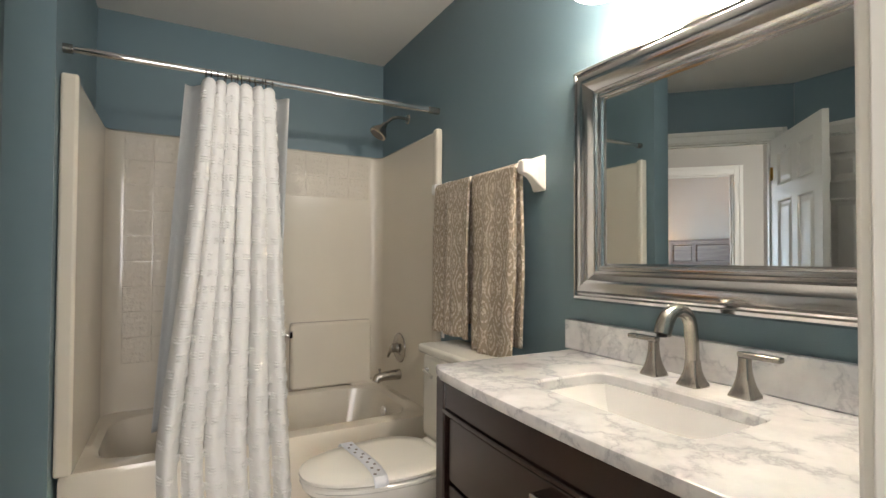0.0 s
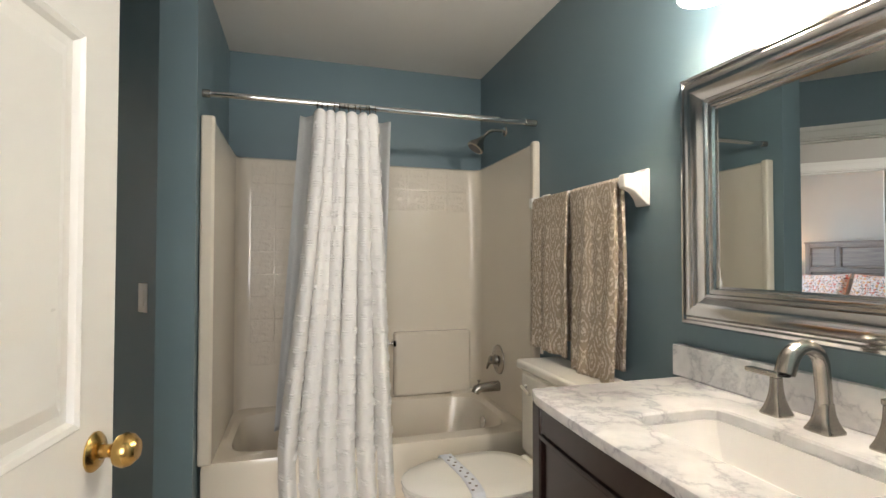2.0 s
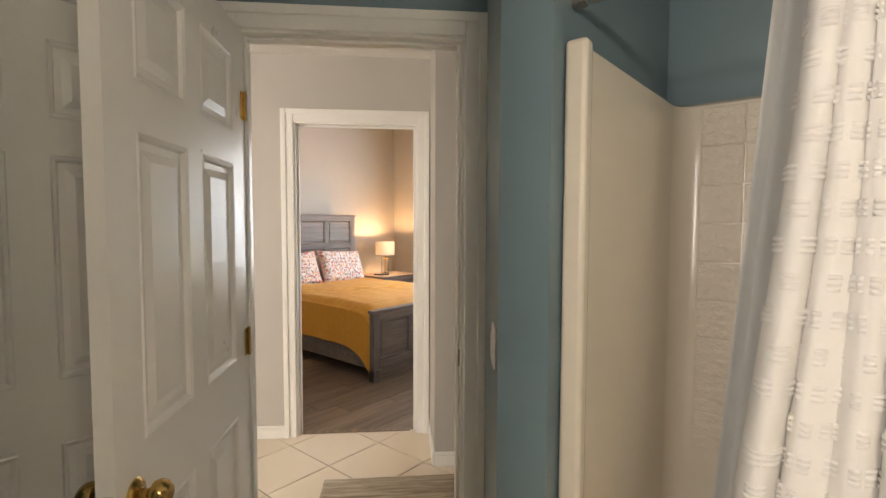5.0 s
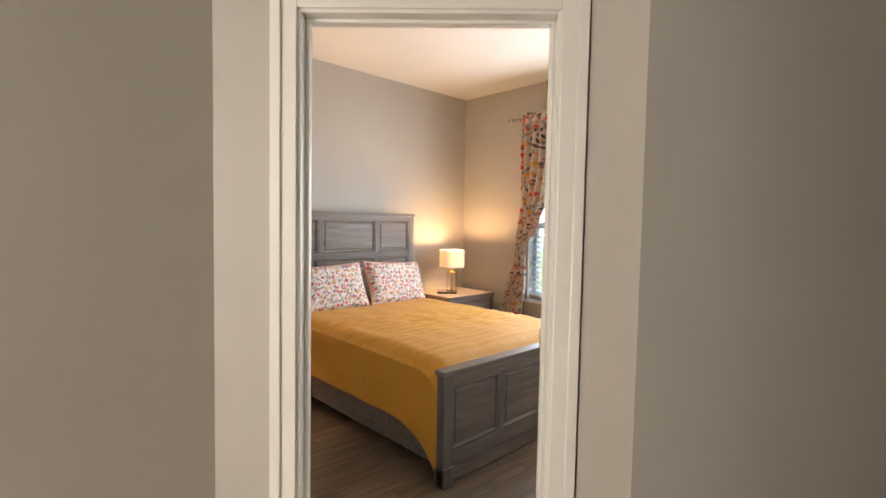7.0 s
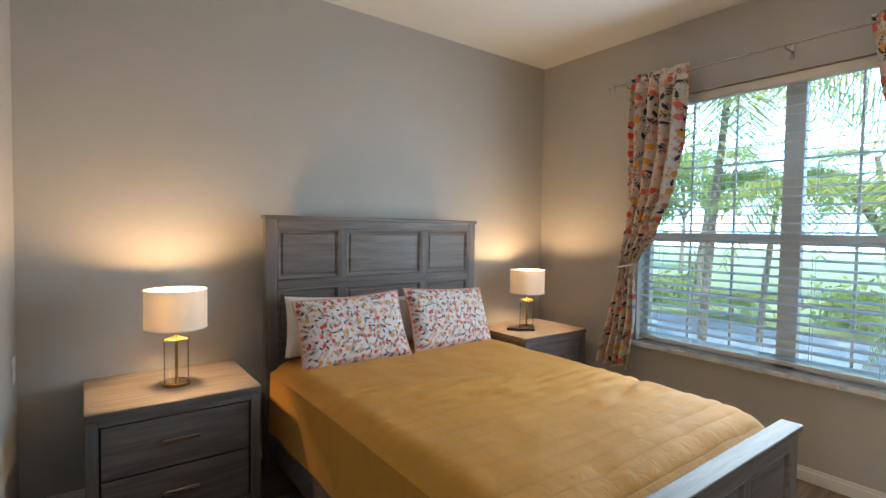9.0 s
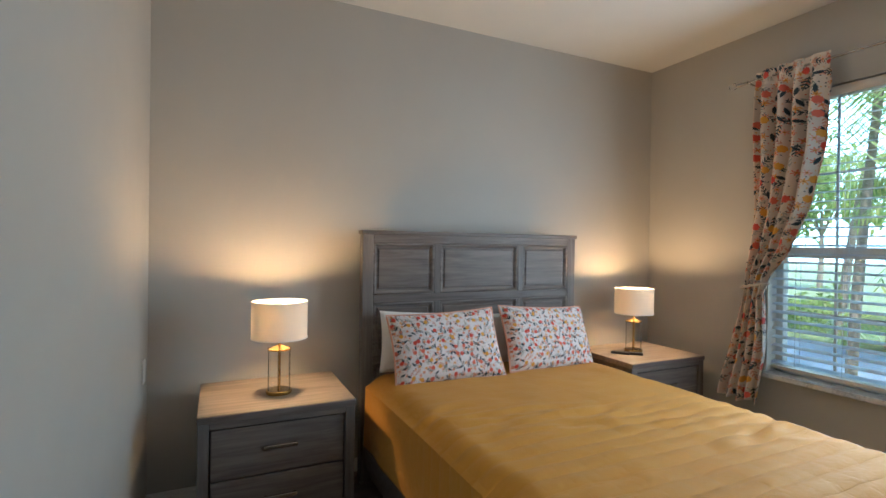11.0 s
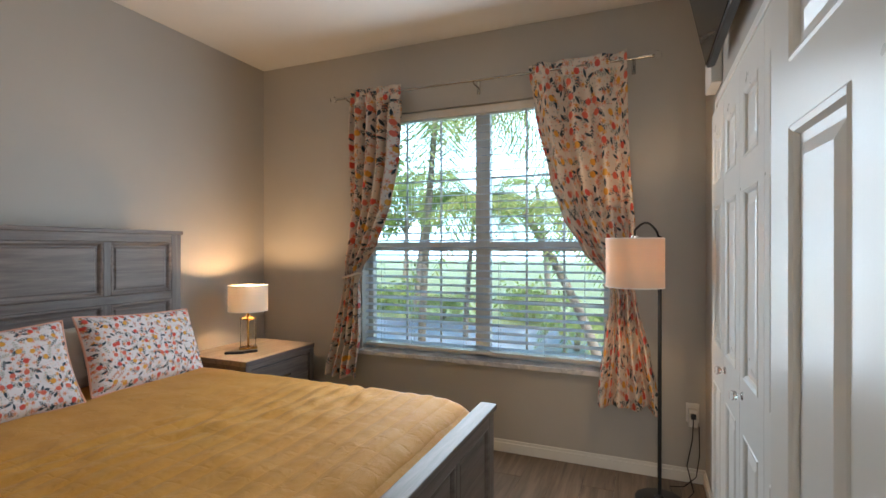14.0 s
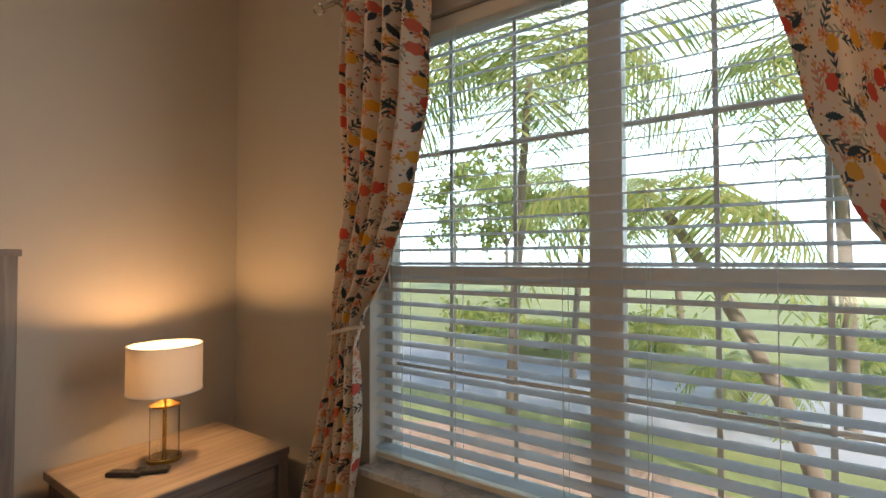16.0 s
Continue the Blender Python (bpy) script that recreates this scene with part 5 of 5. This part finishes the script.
def panels(name_, x, face, y0, y1, z0, z1, cols, rows, st, parent, thick):
    """Framed board with sunk moulded panels on the side of face."""
    ys = [y0 + st]
    for c in cols:
        ys.append(c)
    ysplit = [(ys[i] + (st / 2 if i else 0), ys[i + 1] - st / 2 if i + 1 < len(ys) - 0 else ys[i + 1]) for i in range(len(ys) - 1)]
    xf = x + face * thick
    a, b = min(x, xf), max(x, xf)
    part("stile", bbox(a, b, y0, y0 + st, z0, z1, 0.004), M_GWOODV, parent)
    part("stile", bbox(a, b, y1 - st, y1, z0, z1, 0.004), M_GWOODV, parent)
    edges = [y0 + st] + list(cols) + [y1 - st]
    part("back", bbox(min(x, x + face * thick * 0.45), max(x, x + face * thick * 0.45), y0 + st, y1 - st, z0, z1 - 0.02, 0.001), M_GWOOD, parent)
    zz = list(rows)
    for z in zz:
        part("rail", bbox(a, b, y0 + st, y1 - st, z[0], z[1], 0.004), M_GWOOD, parent)
    for c in cols:
        for (za, zb), (zc, zd) in zip(zz, zz[1:]):
            part("mullion", bbox(a, b, c - st * 0.3, c + st * 0.3, zb, zc, 0.003), M_GWOODV, parent)
    for i in range(len(edges) - 1):
        ya = edges[i] + (st * 0.3 if i else 0)
        yb = edges[i + 1] - (st * 0.3 if i + 1 < len(edges) - 1 else 0)
        for (za, zb), (zc, zd) in zip(zz, zz[1:]):
            bm = bmesh.new()
            loops = []
            for ins, h in ((0.0, 0.95), (0.012, 0.86), (0.022, 0.62), (0.032, 0.60), (0.040, 0.72), (0.046, 0.72)):
                loops.append([bm.verts.new((x + face * thick * h, y, z)) for y, z in ((ya + ins, zb + ins), (yb - ins, zb + ins), (yb - ins, zc - ins), (ya + ins, zc - ins))])
            for p, q in zip(loops, loops[1:]):
                for k in range(4):
                    bm.faces.new((p[k], p[(k + 1) % 4], q[(k + 1) % 4], q[k]))
            bm.faces.new(loops[-1])
            bmesh.ops.recalc_face_normals(bm, faces=bm.faces)
            pn = part("panel", bm, M_GWOOD, parent)
            solid(pn, 0.004, 0)


panels("headboard", -5.265, 1, BY0, BY1, 0.0, 1.505, (4.385, 5.018), ((0.30, 0.38), (0.72, 0.76), (1.08, 1.13), (1.445, 1.505)), 0.068, bed, 0.062)
part("cap_rail", bbox(-5.275, -5.19, BY0 - 0.008, BY1 + 0.008, 1.495, 1.52, 0.004), M_GWOOD, bed)
panels("footboard", -3.10, 1, BY0, BY1, 0.0, 0.62, (4.385, 5.0), ((0.10, 0.19), (0.55, 0.62)), 0.07, bed, 0.055)
part("foot_cap", bbox(-3.115, -3.03, BY0 - 0.006, BY1 + 0.006, 0.612, 0.640, 0.005), M_GWOOD, bed)
for y in (BY0, BY1 - 0.085):
    part("foot", bbox(-3.112, -3.034, y, y + 0.085, 0.0, 0.11, 0.006), M_GWOODV, bed)
for y in (BY0 + 0.015, BY1 - 0.045):
    part("side_rail", bbox(-5.21, -3.09, y, y + 0.03, 0.11, 0.335, 0.004), M_GWOOD, bed)
single("mattress", bbox(-5.19, -3.13, BY0 + 0.05, BY1 - 0.05, 0.30, 0.60, 0.05, 4), M_CLOTH, "thick mattress under the yellow coverlet", "mattress")


def cover(u, v):
    """Coverlet: across from side to side, along from the pillows to the foot."""
    x = -5.12 + (2.035) * v
    W = 0.775
    drop_a, drop_b = 0.345, 0.33
    drop_a += 0.13 * max(0, (v - 0.82) / 0.18) ** 1.5
    total = drop_a + 2 * W + drop_b
    s = u * total
    cy = (BY0 + BY1) / 2
    top = 0.665 + 0.012 * math.sin(v * 3.1) - 0.10 * max(0, (v - 0.90) / 0.10) ** 2.2
    wr = noise.noise((x * 3.0, s * 5.0, 0.3)) * 0.009 + noise.noise((x * 9.0, s * 9.0, 2.0)) * 0.004
    wav = 0.012 * math.sin(x * 13 + 1.2 * math.sin(x * 5))
    if s < drop_a:
        k = (drop_a - s)
        return (x, cy - W - 0.019 - 0.01 * k - wav * k * 1.2, top - 0.055 - k)
    if s > drop_a + 2 * W:
        k = s - drop_a - 2 * W
        return (x, cy + W + 0.022 + 0.02 * k + wav * k * 2.2, top - 0.055 - k)
    y = cy - W + (s - drop_a)
    e = min(s - drop_a, drop_a + 2 * W - s)
    z = top - (0.055 * (1 - min(1, e / 0.11)) ** 2) + wr
    # channel quilting over the foot half
    if v > 0.42:
        z += 0.006 * min(1, (v - 0.42) * 6) * abs(math.sin(x * math.pi / 0.085)) ** 0.6
        z -= 0.0012 * (1 if abs(math.sin(y * math.pi / 0.20)) < 0.07 else 0)
    fold = math.exp(-((v - 0.55 - 0.25 * (y - cy)) / 0.10) ** 2) * 0.020 * noise.noise((x * 16, y * 7, 5))
    return (x, y, z + fold)


cv = single("coverlet", grid(150, 220, cover), M_QUILT, "mustard yellow quilted coverlet spread over the bed", "coverlet")
solid(cv, 0.006)


def pillow(name, m, w, h, t, mat, label, piping=None, seed=0):
    th = thing(name, m, label, "pillow", "bed pillows")

    def f(s):
        def g(u, v):
            a, b = 2 * u - 1, 2 * v - 1
            k = max(0.0, (1 - abs(a) ** 3.2)) * max(0.0, (1 - abs(b) ** 3.2))
            edge = 1 - 0.05 * (1 - abs(a)) * abs(b) ** 4
            pin = 1 - 0.06 * (1 - a * a) * (abs(b) > 0.0) * abs(b) ** 3 * 0.6
            n = 0.012 * noise.noise((a * 2.2 + seed, b * 2.2, 0.5)) + 0.006 * noise.noise((a * 6 + seed, b * 6, 1.5))
            return (w / 2 * a * (1 - 0.05 * (1 - b * b)), s * (t / 2 * k ** 0.45 + n * min(1, k * 3)), h / 2 * b * (1 - 0.06 * (1 - a * a)) + h / 2)
        return g
    bm = grid(36, 28, f(1), (w, h))
    part("front", bm, mat, th)
    part("back", grid(36, 28, f(-1)), piping or mat, th)
    if piping:
        rim = []
        for k in range(81):
            t_ = k / 80 * 4
            sd, q = int(min(t_, 3.999)), t_ - int(min(t_, 3.999))
            a, b = ((2 * q - 1, -1), (1, 2 * q - 1), (1 - 2 * q, 1), (-1, 1 - 2 * q))[sd]
            rim.append((w / 2 * a * (1 - 0.05 * (1 - b * b)), 0, h / 2 * b * (1 - 0.06 * (1 - a * a)) + h / 2))
        part("piping", tube(rim, 0.006, 6, cap=False), piping, th, "peach piping")
    return th


def lean(x, y, z, tilt, yaw, roll):
    return pose(x, y, z, 0, 0, yaw) @ pose(0, 0, 0, tilt, roll, 0)
pillow("pillow", lean(-5.09, 4.27, 0.672, 10, -90, -3), 0.60, 0.36, 0.14, M_CLOTH, "plain white pillow leaning behind the sham", None, 4)
pillow("pillow", lean(-4.85, 4.335, 0.655, 24, -93, 2), 0.68, 0.42, 0.17, M_FLORAL2, "floral printed pillow sham with peach piping", M_PEACH, 1)
pillow("pillow", lean(-5.10, 5.02, 0.672, 9, -90, 2), 0.58, 0.33, 0.14, M_CLOTH, "plain white pillow leaning on the headboard", None, 9)
pillow("pillow", lean(-4.87, 5.06, 0.655, 24, -88, -3), 0.68, 0.42, 0.17, M_FLORAL2, "floral printed pillow sham with peach piping", M_PEACH, 7)

# nightstands
NX0, NX1, NZ = -5.33, -4.755, 0.664


def nightstand(y0, label):
    w = 0.71
    th = thing("nightstand", pose(0, y0, 0), label, "nightstand", "nightstands")
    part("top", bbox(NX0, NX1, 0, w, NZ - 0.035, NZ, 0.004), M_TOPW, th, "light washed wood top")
    part("top_edge", bbox(NX1 - 0.006, NX1 + 0.003, 0.002, w - 0.002, NZ - 0.034, NZ - 0.003, 0.002), M_GWOOD, th)
    for a in (0.004, w - 0.049):
        part("stile", bbox(NX1 - 0.05, NX1 - 0.004, a, a + 0.045, 0.11, NZ - 0.036, 0.003), M_GWOODV, th)
        part("side", bbox(NX0 + 0.01, NX1 - 0.05, a + 0.012, a + 0.033, 0.10, NZ - 0.036, 0.002), M_GWOOD, th)
        for x in (NX0 + 0.01, NX1 - 0.08):
            part("leg", bbox(x, x + 0.074, a - 0.002, a + 0.06 if a < 0.1 else a + 0.047, 0.0, 0.11, 0.005), M_GWOODV, th)
    part("apron", bbox(NX1 - 0.04, NX1 - 0.008, 0.05, w - 0.05, 0.075, 0.125, 0.003), M_GWOOD, th)
    part("back", bbox(NX0 + 0.012, NX0 + 0.03, 0.03, w - 0.03, 0.10, NZ - 0.04, 0.001), M_GWOOD, th)
    part("frame_rail", bbox(NX1 - 0.05, NX1 - 0.006, 0.049, w - 0.049, NZ - 0.065, NZ - 0.036, 0.003), M_GWOOD, th)
    # black sheet added behind the drawers as the shade in the gaps round them
    part("gap_shade", bbox(NX1 - 0.06, NX1 - 0.04, 0.049, w - 0.049, 0.12, NZ - 0.06, 0.001), M_BLACK, th)
    for z0, z1 in ((0.130, 0.355), (0.362, 0.592)):
        d = part("drawer", bbox(NX1 - 0.04, NX1 - 0.016, 0.056, w - 0.056, z0, z1, 0.004), M_GWOOD, th)
        zc = (z0 + z1) / 2 + 0.01
        part("pull", bbox(NX1 - 0.002, NX1 + 0.008, w / 2 - 0.075, w / 2 + 0.075, zc - 0.009, zc + 0.009, 0.003), M_NICKEL, d, "dark nickel bar pull")
        for s in (-0.065, 0.065):
            part("pull_post", bbox(NX1 - 0.017, NX1 - 0.001, w / 2 + s - 0.006, w / 2 + s + 0.006, zc - 0.005, zc + 0.005, 0.001), M_NICKEL, d)
    return th


nightstand(3.035, "grey-washed two-drawer nightstand beside the door side of the bed")
nightstand(5.61, "grey-washed two-drawer nightstand in the window corner")


def ring_wall(r, z0, z1, t, seg=48, r2=None):
    r2 = r2 or r
    return lathe([(r, z0), (r2, z1), (r2 - t, z1), (r - t, z0), (r, z0)], seg)


def table_lamp(x, y):
    th = thing("table_lamp", pose(x, y, NZ + 0.0005), "lit table lamp, clear glass column and white drum shade", "table lamp", "bedside lamps")
    part("base", lathe([(0.0, 0.0), (0.062, 0.0), (0.064, 0.004), (0.064, 0.016), (0.060, 0.020), (0.0, 0.020)], 32), M_BRASS, th, "antique brass base")
    part("glass_column", ring_wall(0.055, 0.0205, 0.222, 0.004, 36), M_GLASS, th, "clear glass cylinder")
    part("stem", tube([(0, 0, 0.0205), (0, 0, 0.366)], 0.0075, 12), M_BRASS, th, "antique brass stem")
    part("column_cap", lathe([(0.0, 0.222), (0.058, 0.222), (0.058, 0.230), (0.030, 0.238), (0.014, 0.246), (0.0, 0.246)], 32), M_BRASS, th)
    part("bulb", lathe([(0.0, 0.365), (0.012, 0.365), (0.014, 0.385), (0.028, 0.418), (0.024, 0.438), (0.0, 0.446)], 20), M_BULB, th, "glowing bulb").visible_shadow = False
    part("shade", ring_wall(0.138, 0.283, 0.472, 0.003, 56), M_SHADE, th, "white linen drum shade, lit")
    for z in (0.283, 0.466):
        part("shade_hem", ring_wall(0.1395, z, z + 0.006, 0.0045, 56), M_CLOTH, th)
    for k in range(3):
        a = 2 * math.pi * k / 3
        part("spider", tube([(0, 0, 0.30), (0.135 * math.cos(a), 0.135 * math.sin(a), 0.302)], 0.002, 6), M_BRASS, th)
    return th


table_lamp(-5.0, 3.405)
table_lamp(-5.05, 5.93)


def gadget(x, y, z, rz, w, d, label, nm, cat):
    th = thing(nm, pose(x, y, z, 0, 0, rz), label, cat)
    part("body", bbox(-w / 2, w / 2, -d / 2, d / 2, 0, 0.018, 0.006, 3), M_BLKP, th)
    for i in range(4):
        for j in range(2):
            part("button", bbox(-w / 2 + 0.02 + i * (w - 0.04) / 4, -w / 2 + 0.03 + i * (w - 0.04) / 4, -0.012 + j * 0.016, -0.004 + j * 0.016, 0.018, 0.0195, 0.0006), M_GWOOD, th)


gadget(-5.02, 5.775, NZ + 0.0005, 35, 0.13, 0.045, "black remote control lying on the nightstand", "remote_control", "remote")
gadget(-4.965, 5.845, NZ + 0.0005, 50, 0.12, 0.05, "second black remote control on the nightstand", "remote_control", "remote")

# floor lamp
FX, FY = -2.405, 5.885
PX, PY = -2.28, 6.12
fl_ = thing("floor_lamp", pose(0, 0, 0), "black arched floor lamp with a lit linen drum shade", "floor lamp")
part("base", lathe([(0.0, 0.0), (0.125, 0.0), (0.128, 0.006), (0.126, 0.02), (0.03, 0.028), (0.014, 0.045), (0.0, 0.045)], 40, pose(PX, PY, 0.0)), M_BLACK, fl_)
part("pole", tube([(PX, PY, 0.03), (PX, PY, 1.475)], 0.0105, 12), M_BLACK, fl_)
part("arm", tube([(PX, PY, 1.455)] + [(PX + (FX - PX) * k / 8, PY + (FY - PY) * k / 8, 1.475 + 0.055 * math.sin(math.pi * k / 8) + 0.025 * k / 8) for k in range(1, 9)] + [(FX, FY, 1.47)], 0.006, 10), M_BLACK, fl_)
part("socket", lathe([(0.0, 1.475), (0.018, 1.472), (0.020, 1.435), (0.018, 1.40), (0.0, 1.40)], 16, pose(FX, FY, 0)), M_CHROME, fl_)
part("bulb", lathe([(0.0, 1.40), (0.014, 1.395), (0.030, 1.34), (0.022, 1.31), (0.0, 1.302)], 18, pose(FX, FY, 0)), M_BULB, fl_, "glowing bulb").visible_shadow = False
sh = part("shade", ring_wall(0.143, 1.205, 1.460, 0.003, 56), M_SHADE2, fl_, "off-white linen drum shade, lit")
sh.location = (FX, FY, 0)
for z in (1.205, 1.454):
    h = part("shade_hem", ring_wall(0.1445, z, z + 0.006, 0.0045, 56), M_CLOTH, fl_)
    h.location = (FX, FY, 0)
for k in range(3):
    a = 2 * math.pi * k / 3
    part("spider", tube([(FX, FY, 1.45), (FX + 0.14 * math.cos(a), FY + 0.14 * math.sin(a), 1.452)], 0.002, 6), M_CHROME, fl_)

# television over the closet
tv = thing("television", pose(-2.10, 5.66, 2.215, 0, -12, 0), "black flat television on a tilting wall mount", "television")
part("screen", bbox(-0.004, 0.0, -0.98, -0.012, 0.012, 0.578, 0), plain("tv_glass", (0.006, 0.006, 0.007), 0.12), tv)
part("case", bbox(0.0, 0.035, -0.992, 0.0, 0.0, 0.59, 0.006), M_BLKP, tv)
part("rear_hump", bbox(0.035, 0.06, -0.80, -0.19, 0.06, 0.40, 0.015), M_BLKP, tv)
mt = part("mount_arm", bbox(0.05, 0.10, -0.56, -0.44, 0.14, 0.34, 0.006), M_BLACK, tv)
cb = thing("cable_box", pose(-2.02, 5.90, 2.19), "white cable cover box high on the wall", "cable box")
part("body", bbox(-0.05, -0.001, -0.11, 0.11, 0, 0.16, 0.005), M_WPLAS, cb)


def outlet(m, label, plug=False):
    th = thing("wall_outlet", m, label, "outlet", "wall outlets")
    part("plate", bbox(-0.036, 0.036, 0, 0.006, -0.058, 0.058, 0.003), M_WPLAS, th)
    for z in (-0.02, 0.02):
        part("socket", bbox(-0.015, 0.015, 0.006, 0.008, z - 0.013, z + 0.013, 0.003), M_WPLAS, th)
    if plug:
        p = part("adapter", bbox(-0.025, 0.025, 0.008, 0.05, -0.075, 0.03, 0.006), M_WPLAS, th, "white plug adapter")
        part("plug", bbox(-0.014, 0.014, 0.05, 0.075, -0.02, 0.01, 0.005), M_BLKP, p, "black plug")


outlet(pose(-2.09, 6.449, 0.42, 0, 0, 180), "white wall outlet with plugged adapter and cords", True)
outlet(pose(-5.22, 2.781, 0.78), "white wall outlet by the nightstand")
single("power_cord", tube([(-2.09, 6.38, 0.41), (-2.10, 6.33, 0.30), (-2.13, 6.31, 0.15), (-2.10, 6.25, 0.03), (-2.16, 6.15, 0.006), (-2.20, 6.13, 0.006), (-2.22, 6.12, 0.02)], 0.0032, 8), M_BLKP, "thin black power cord hanging to the floor", "cord")
single("power_cord", tube([(-2.06, 6.39, 0.36), (-2.06, 6.36, 0.2), (-2.08, 6.34, 0.08), (-2.14, 6.36, 0.006), (-2.22, 6.33, 0.006), (-2.20, 6.22, 0.006)], 0.003, 8), M_BLKP, "looped black cord lying by the baseboard", "cord")

# ---------------------------------------------------------------- garden
rg = random.Random(11)


def frond(base_, ang, length, droop, bm, w=0.34):
    pts = []
    for k in range(15):
        t = k / 14
        r = length * t
        pts.append(Vector(base_) + Vector((math.cos(ang) * r * (1 - 0.25 * t), math.sin(ang) * r * (1 - 0.25 * t), length * (0.55 * t - droop * t * t))))
    side = Vector((-math.sin(ang), math.cos(ang), 0))
    for k in range(1, 14):
        d = (pts[k + 1] - pts[k]).normalized() if k < 14 else d
        L = w * math.sin(math.pi * (0.12 + 0.86 * k / 14)) * length / 1.6
        for sub in (0, 0.5):
            p = pts[k].lerp(pts[k + 1], sub)
            for s in (-1, 1):
                tip = p + side * s * L + d * L * 0.55 + Vector((0, 0, -L * rg.uniform(0.35, 0.8)))
                wd = d * 0.015
                midp = p.lerp(tip, 0.5) + Vector((0, 0, 0.04 * L))
                v = [bm.verts.new(c) for c in (p - wd * 0.5, midp - wd, tip, midp + wd, p + wd * 0.5)]
                bm.faces.new(v)


def palm(x, y, h, leanx, n, length, thick=0.085, spread=0.34):
    th = thing("palm_tree", pose(x, y, -0.25), "green palm tree with drooping feathery fronds", "palm tree", "garden palms")
    part("trunk", tube([(leanx * (k / 8) ** 1.4, 0, h * k / 8) for k in range(9)], [thick * (1 - 0.35 * k / 8 + 0.06 * (k % 2)) for k in range(9)], 12), M_BARK, th)
    bm = bmesh.new()
    for k in range(n):
        frond((leanx, 0, h), 2 * math.pi * k / n + rg.uniform(-0.3, 0.3), length * rg.uniform(0.75, 1.1), rg.uniform(0.5, 1.25), bm, spread)
    part("crown", bm, M_PALM, th, smooth=False)


palm(-2.75, 9.0, 2.1, -0.95, 22, 1.8, 0.06, 0.30)
palm(-5.5, 9.9, 3.8, 0.25, 34, 2.8, 0.06, 0.42)
palm(-2.45, 10.8, 3.7, -0.1, 24, 2.3, 0.07)
palm(-5.4, 11.6, 2.5, 0.2, 22, 1.8, 0.05)
palm(-3.35, 11.2, 0.5, 0.05, 16, 1.0, 0.05)
for px, py in ((-6.7, 13.7), (-4.7, 14.3), (-1.7, 13.5), (-8.9, 15.2)):
    palm(px, py, 0.45, 0.05, 18, 1.25, 0.05)
palm(-7.8, 14.5, 3.4, 0.4, 16, 2.3)
palm(-5.0, 18.0, 3.6, -0.4, 16, 2.6)


def leafy(name, x, y, h, r, n, label, cat, size=0.10, trunk=True):
    th = thing(name, pose(x, y, -0.25), label, cat, "garden greenery")
    if trunk:
        part("trunk", tube([(0, 0, 0), (0.05, 0.02, h * 0.3), (0.0, 0.05, h * 0.6)], [0.12, 0.09, 0.05], 10), M_BARK, th)
        for k in range(5):
            a = k * 1.3
            part("limb", tube([(0.02, 0.03, h * 0.4), (0.5 * r * math.cos(a), 0.5 * r * math.sin(a), h * 0.7)], [0.05, 0.015], 7), M_BARK, th)
    bm = bmesh.new()
    clumps = [(rg.gauss(0, r * 0.45), rg.gauss(0, r * 0.45), h * (0.68 if trunk else 0.5) + rg.gauss(0, h * 0.16), rg.uniform(0.25, 0.5) * r) for _ in range(16)]
    for _ in range(n):
        cx, cy, cz, cr_ = rg.choice(clumps)
        p = Vector((cx, cy, max(0.05, cz))) + Vector((rg.gauss(0, 1), rg.gauss(0, 1), rg.gauss(0, 1))) * cr_ * 0.5
        if p.z < 0.03:
            p.z = rg.uniform(0.03, 0.4)
        a = Vector((rg.gauss(0, 1), rg.gauss(0, 1), rg.gauss(0, 1))).normalized()
        b = a.orthogonal().normalized()
        s = size * rg.uniform(0.6, 1.3)
        v = [bm.verts.new(p + c) for c in (a * s, b * s * 0.4, -a * s, -b * s * 0.4)]
        bm.faces.new(v)
    part("crown", bm, M_LEAF, th, smooth=False)


for k in range(3):
    leafy("shrub", -8.6 + k * 3.4 + rg.uniform(-0.3, 0.3), 14.6 + rg.uniform(-0.8, 0.8), rg.uniform(0.8, 1.3), 0.8, 500, "low leafy green shrub on the lawn", "shrub", 0.09, False)
for x, y, h in ((-14, 26, 6), (5.5, 26, 6), (-19, 29, 8)):
    leafy("tree", x, y, h, 2.3, 1300, "broad leafy green garden tree", "tree", 0.20)
single("backdrop", bbox(-90, 80, 72, 72.2, -0.25, 45, 0), M_HAZE, "bright hazy white sky beyond the trees", "sky", "structure")
single("drive", bbox(-30, 20, 10.2, 13.0, -0.25, -0.243, 0), M_ROAD, "pale grey drive crossing the lawn", "road", "structure")
single("flower_bed", grid(40, 12, lambda u, v: (-9 + 10 * u, 7.4 + 1.9 * v + 0.25 * math.sin(u * 19), -0.245 + 0.05 * math.sin(math.pi * v) + 0.012 * math.sin(u * 171 + v * 40))), M_MULCH, "reddish bark mulch bed below the window", "mulch bed", "stuff")
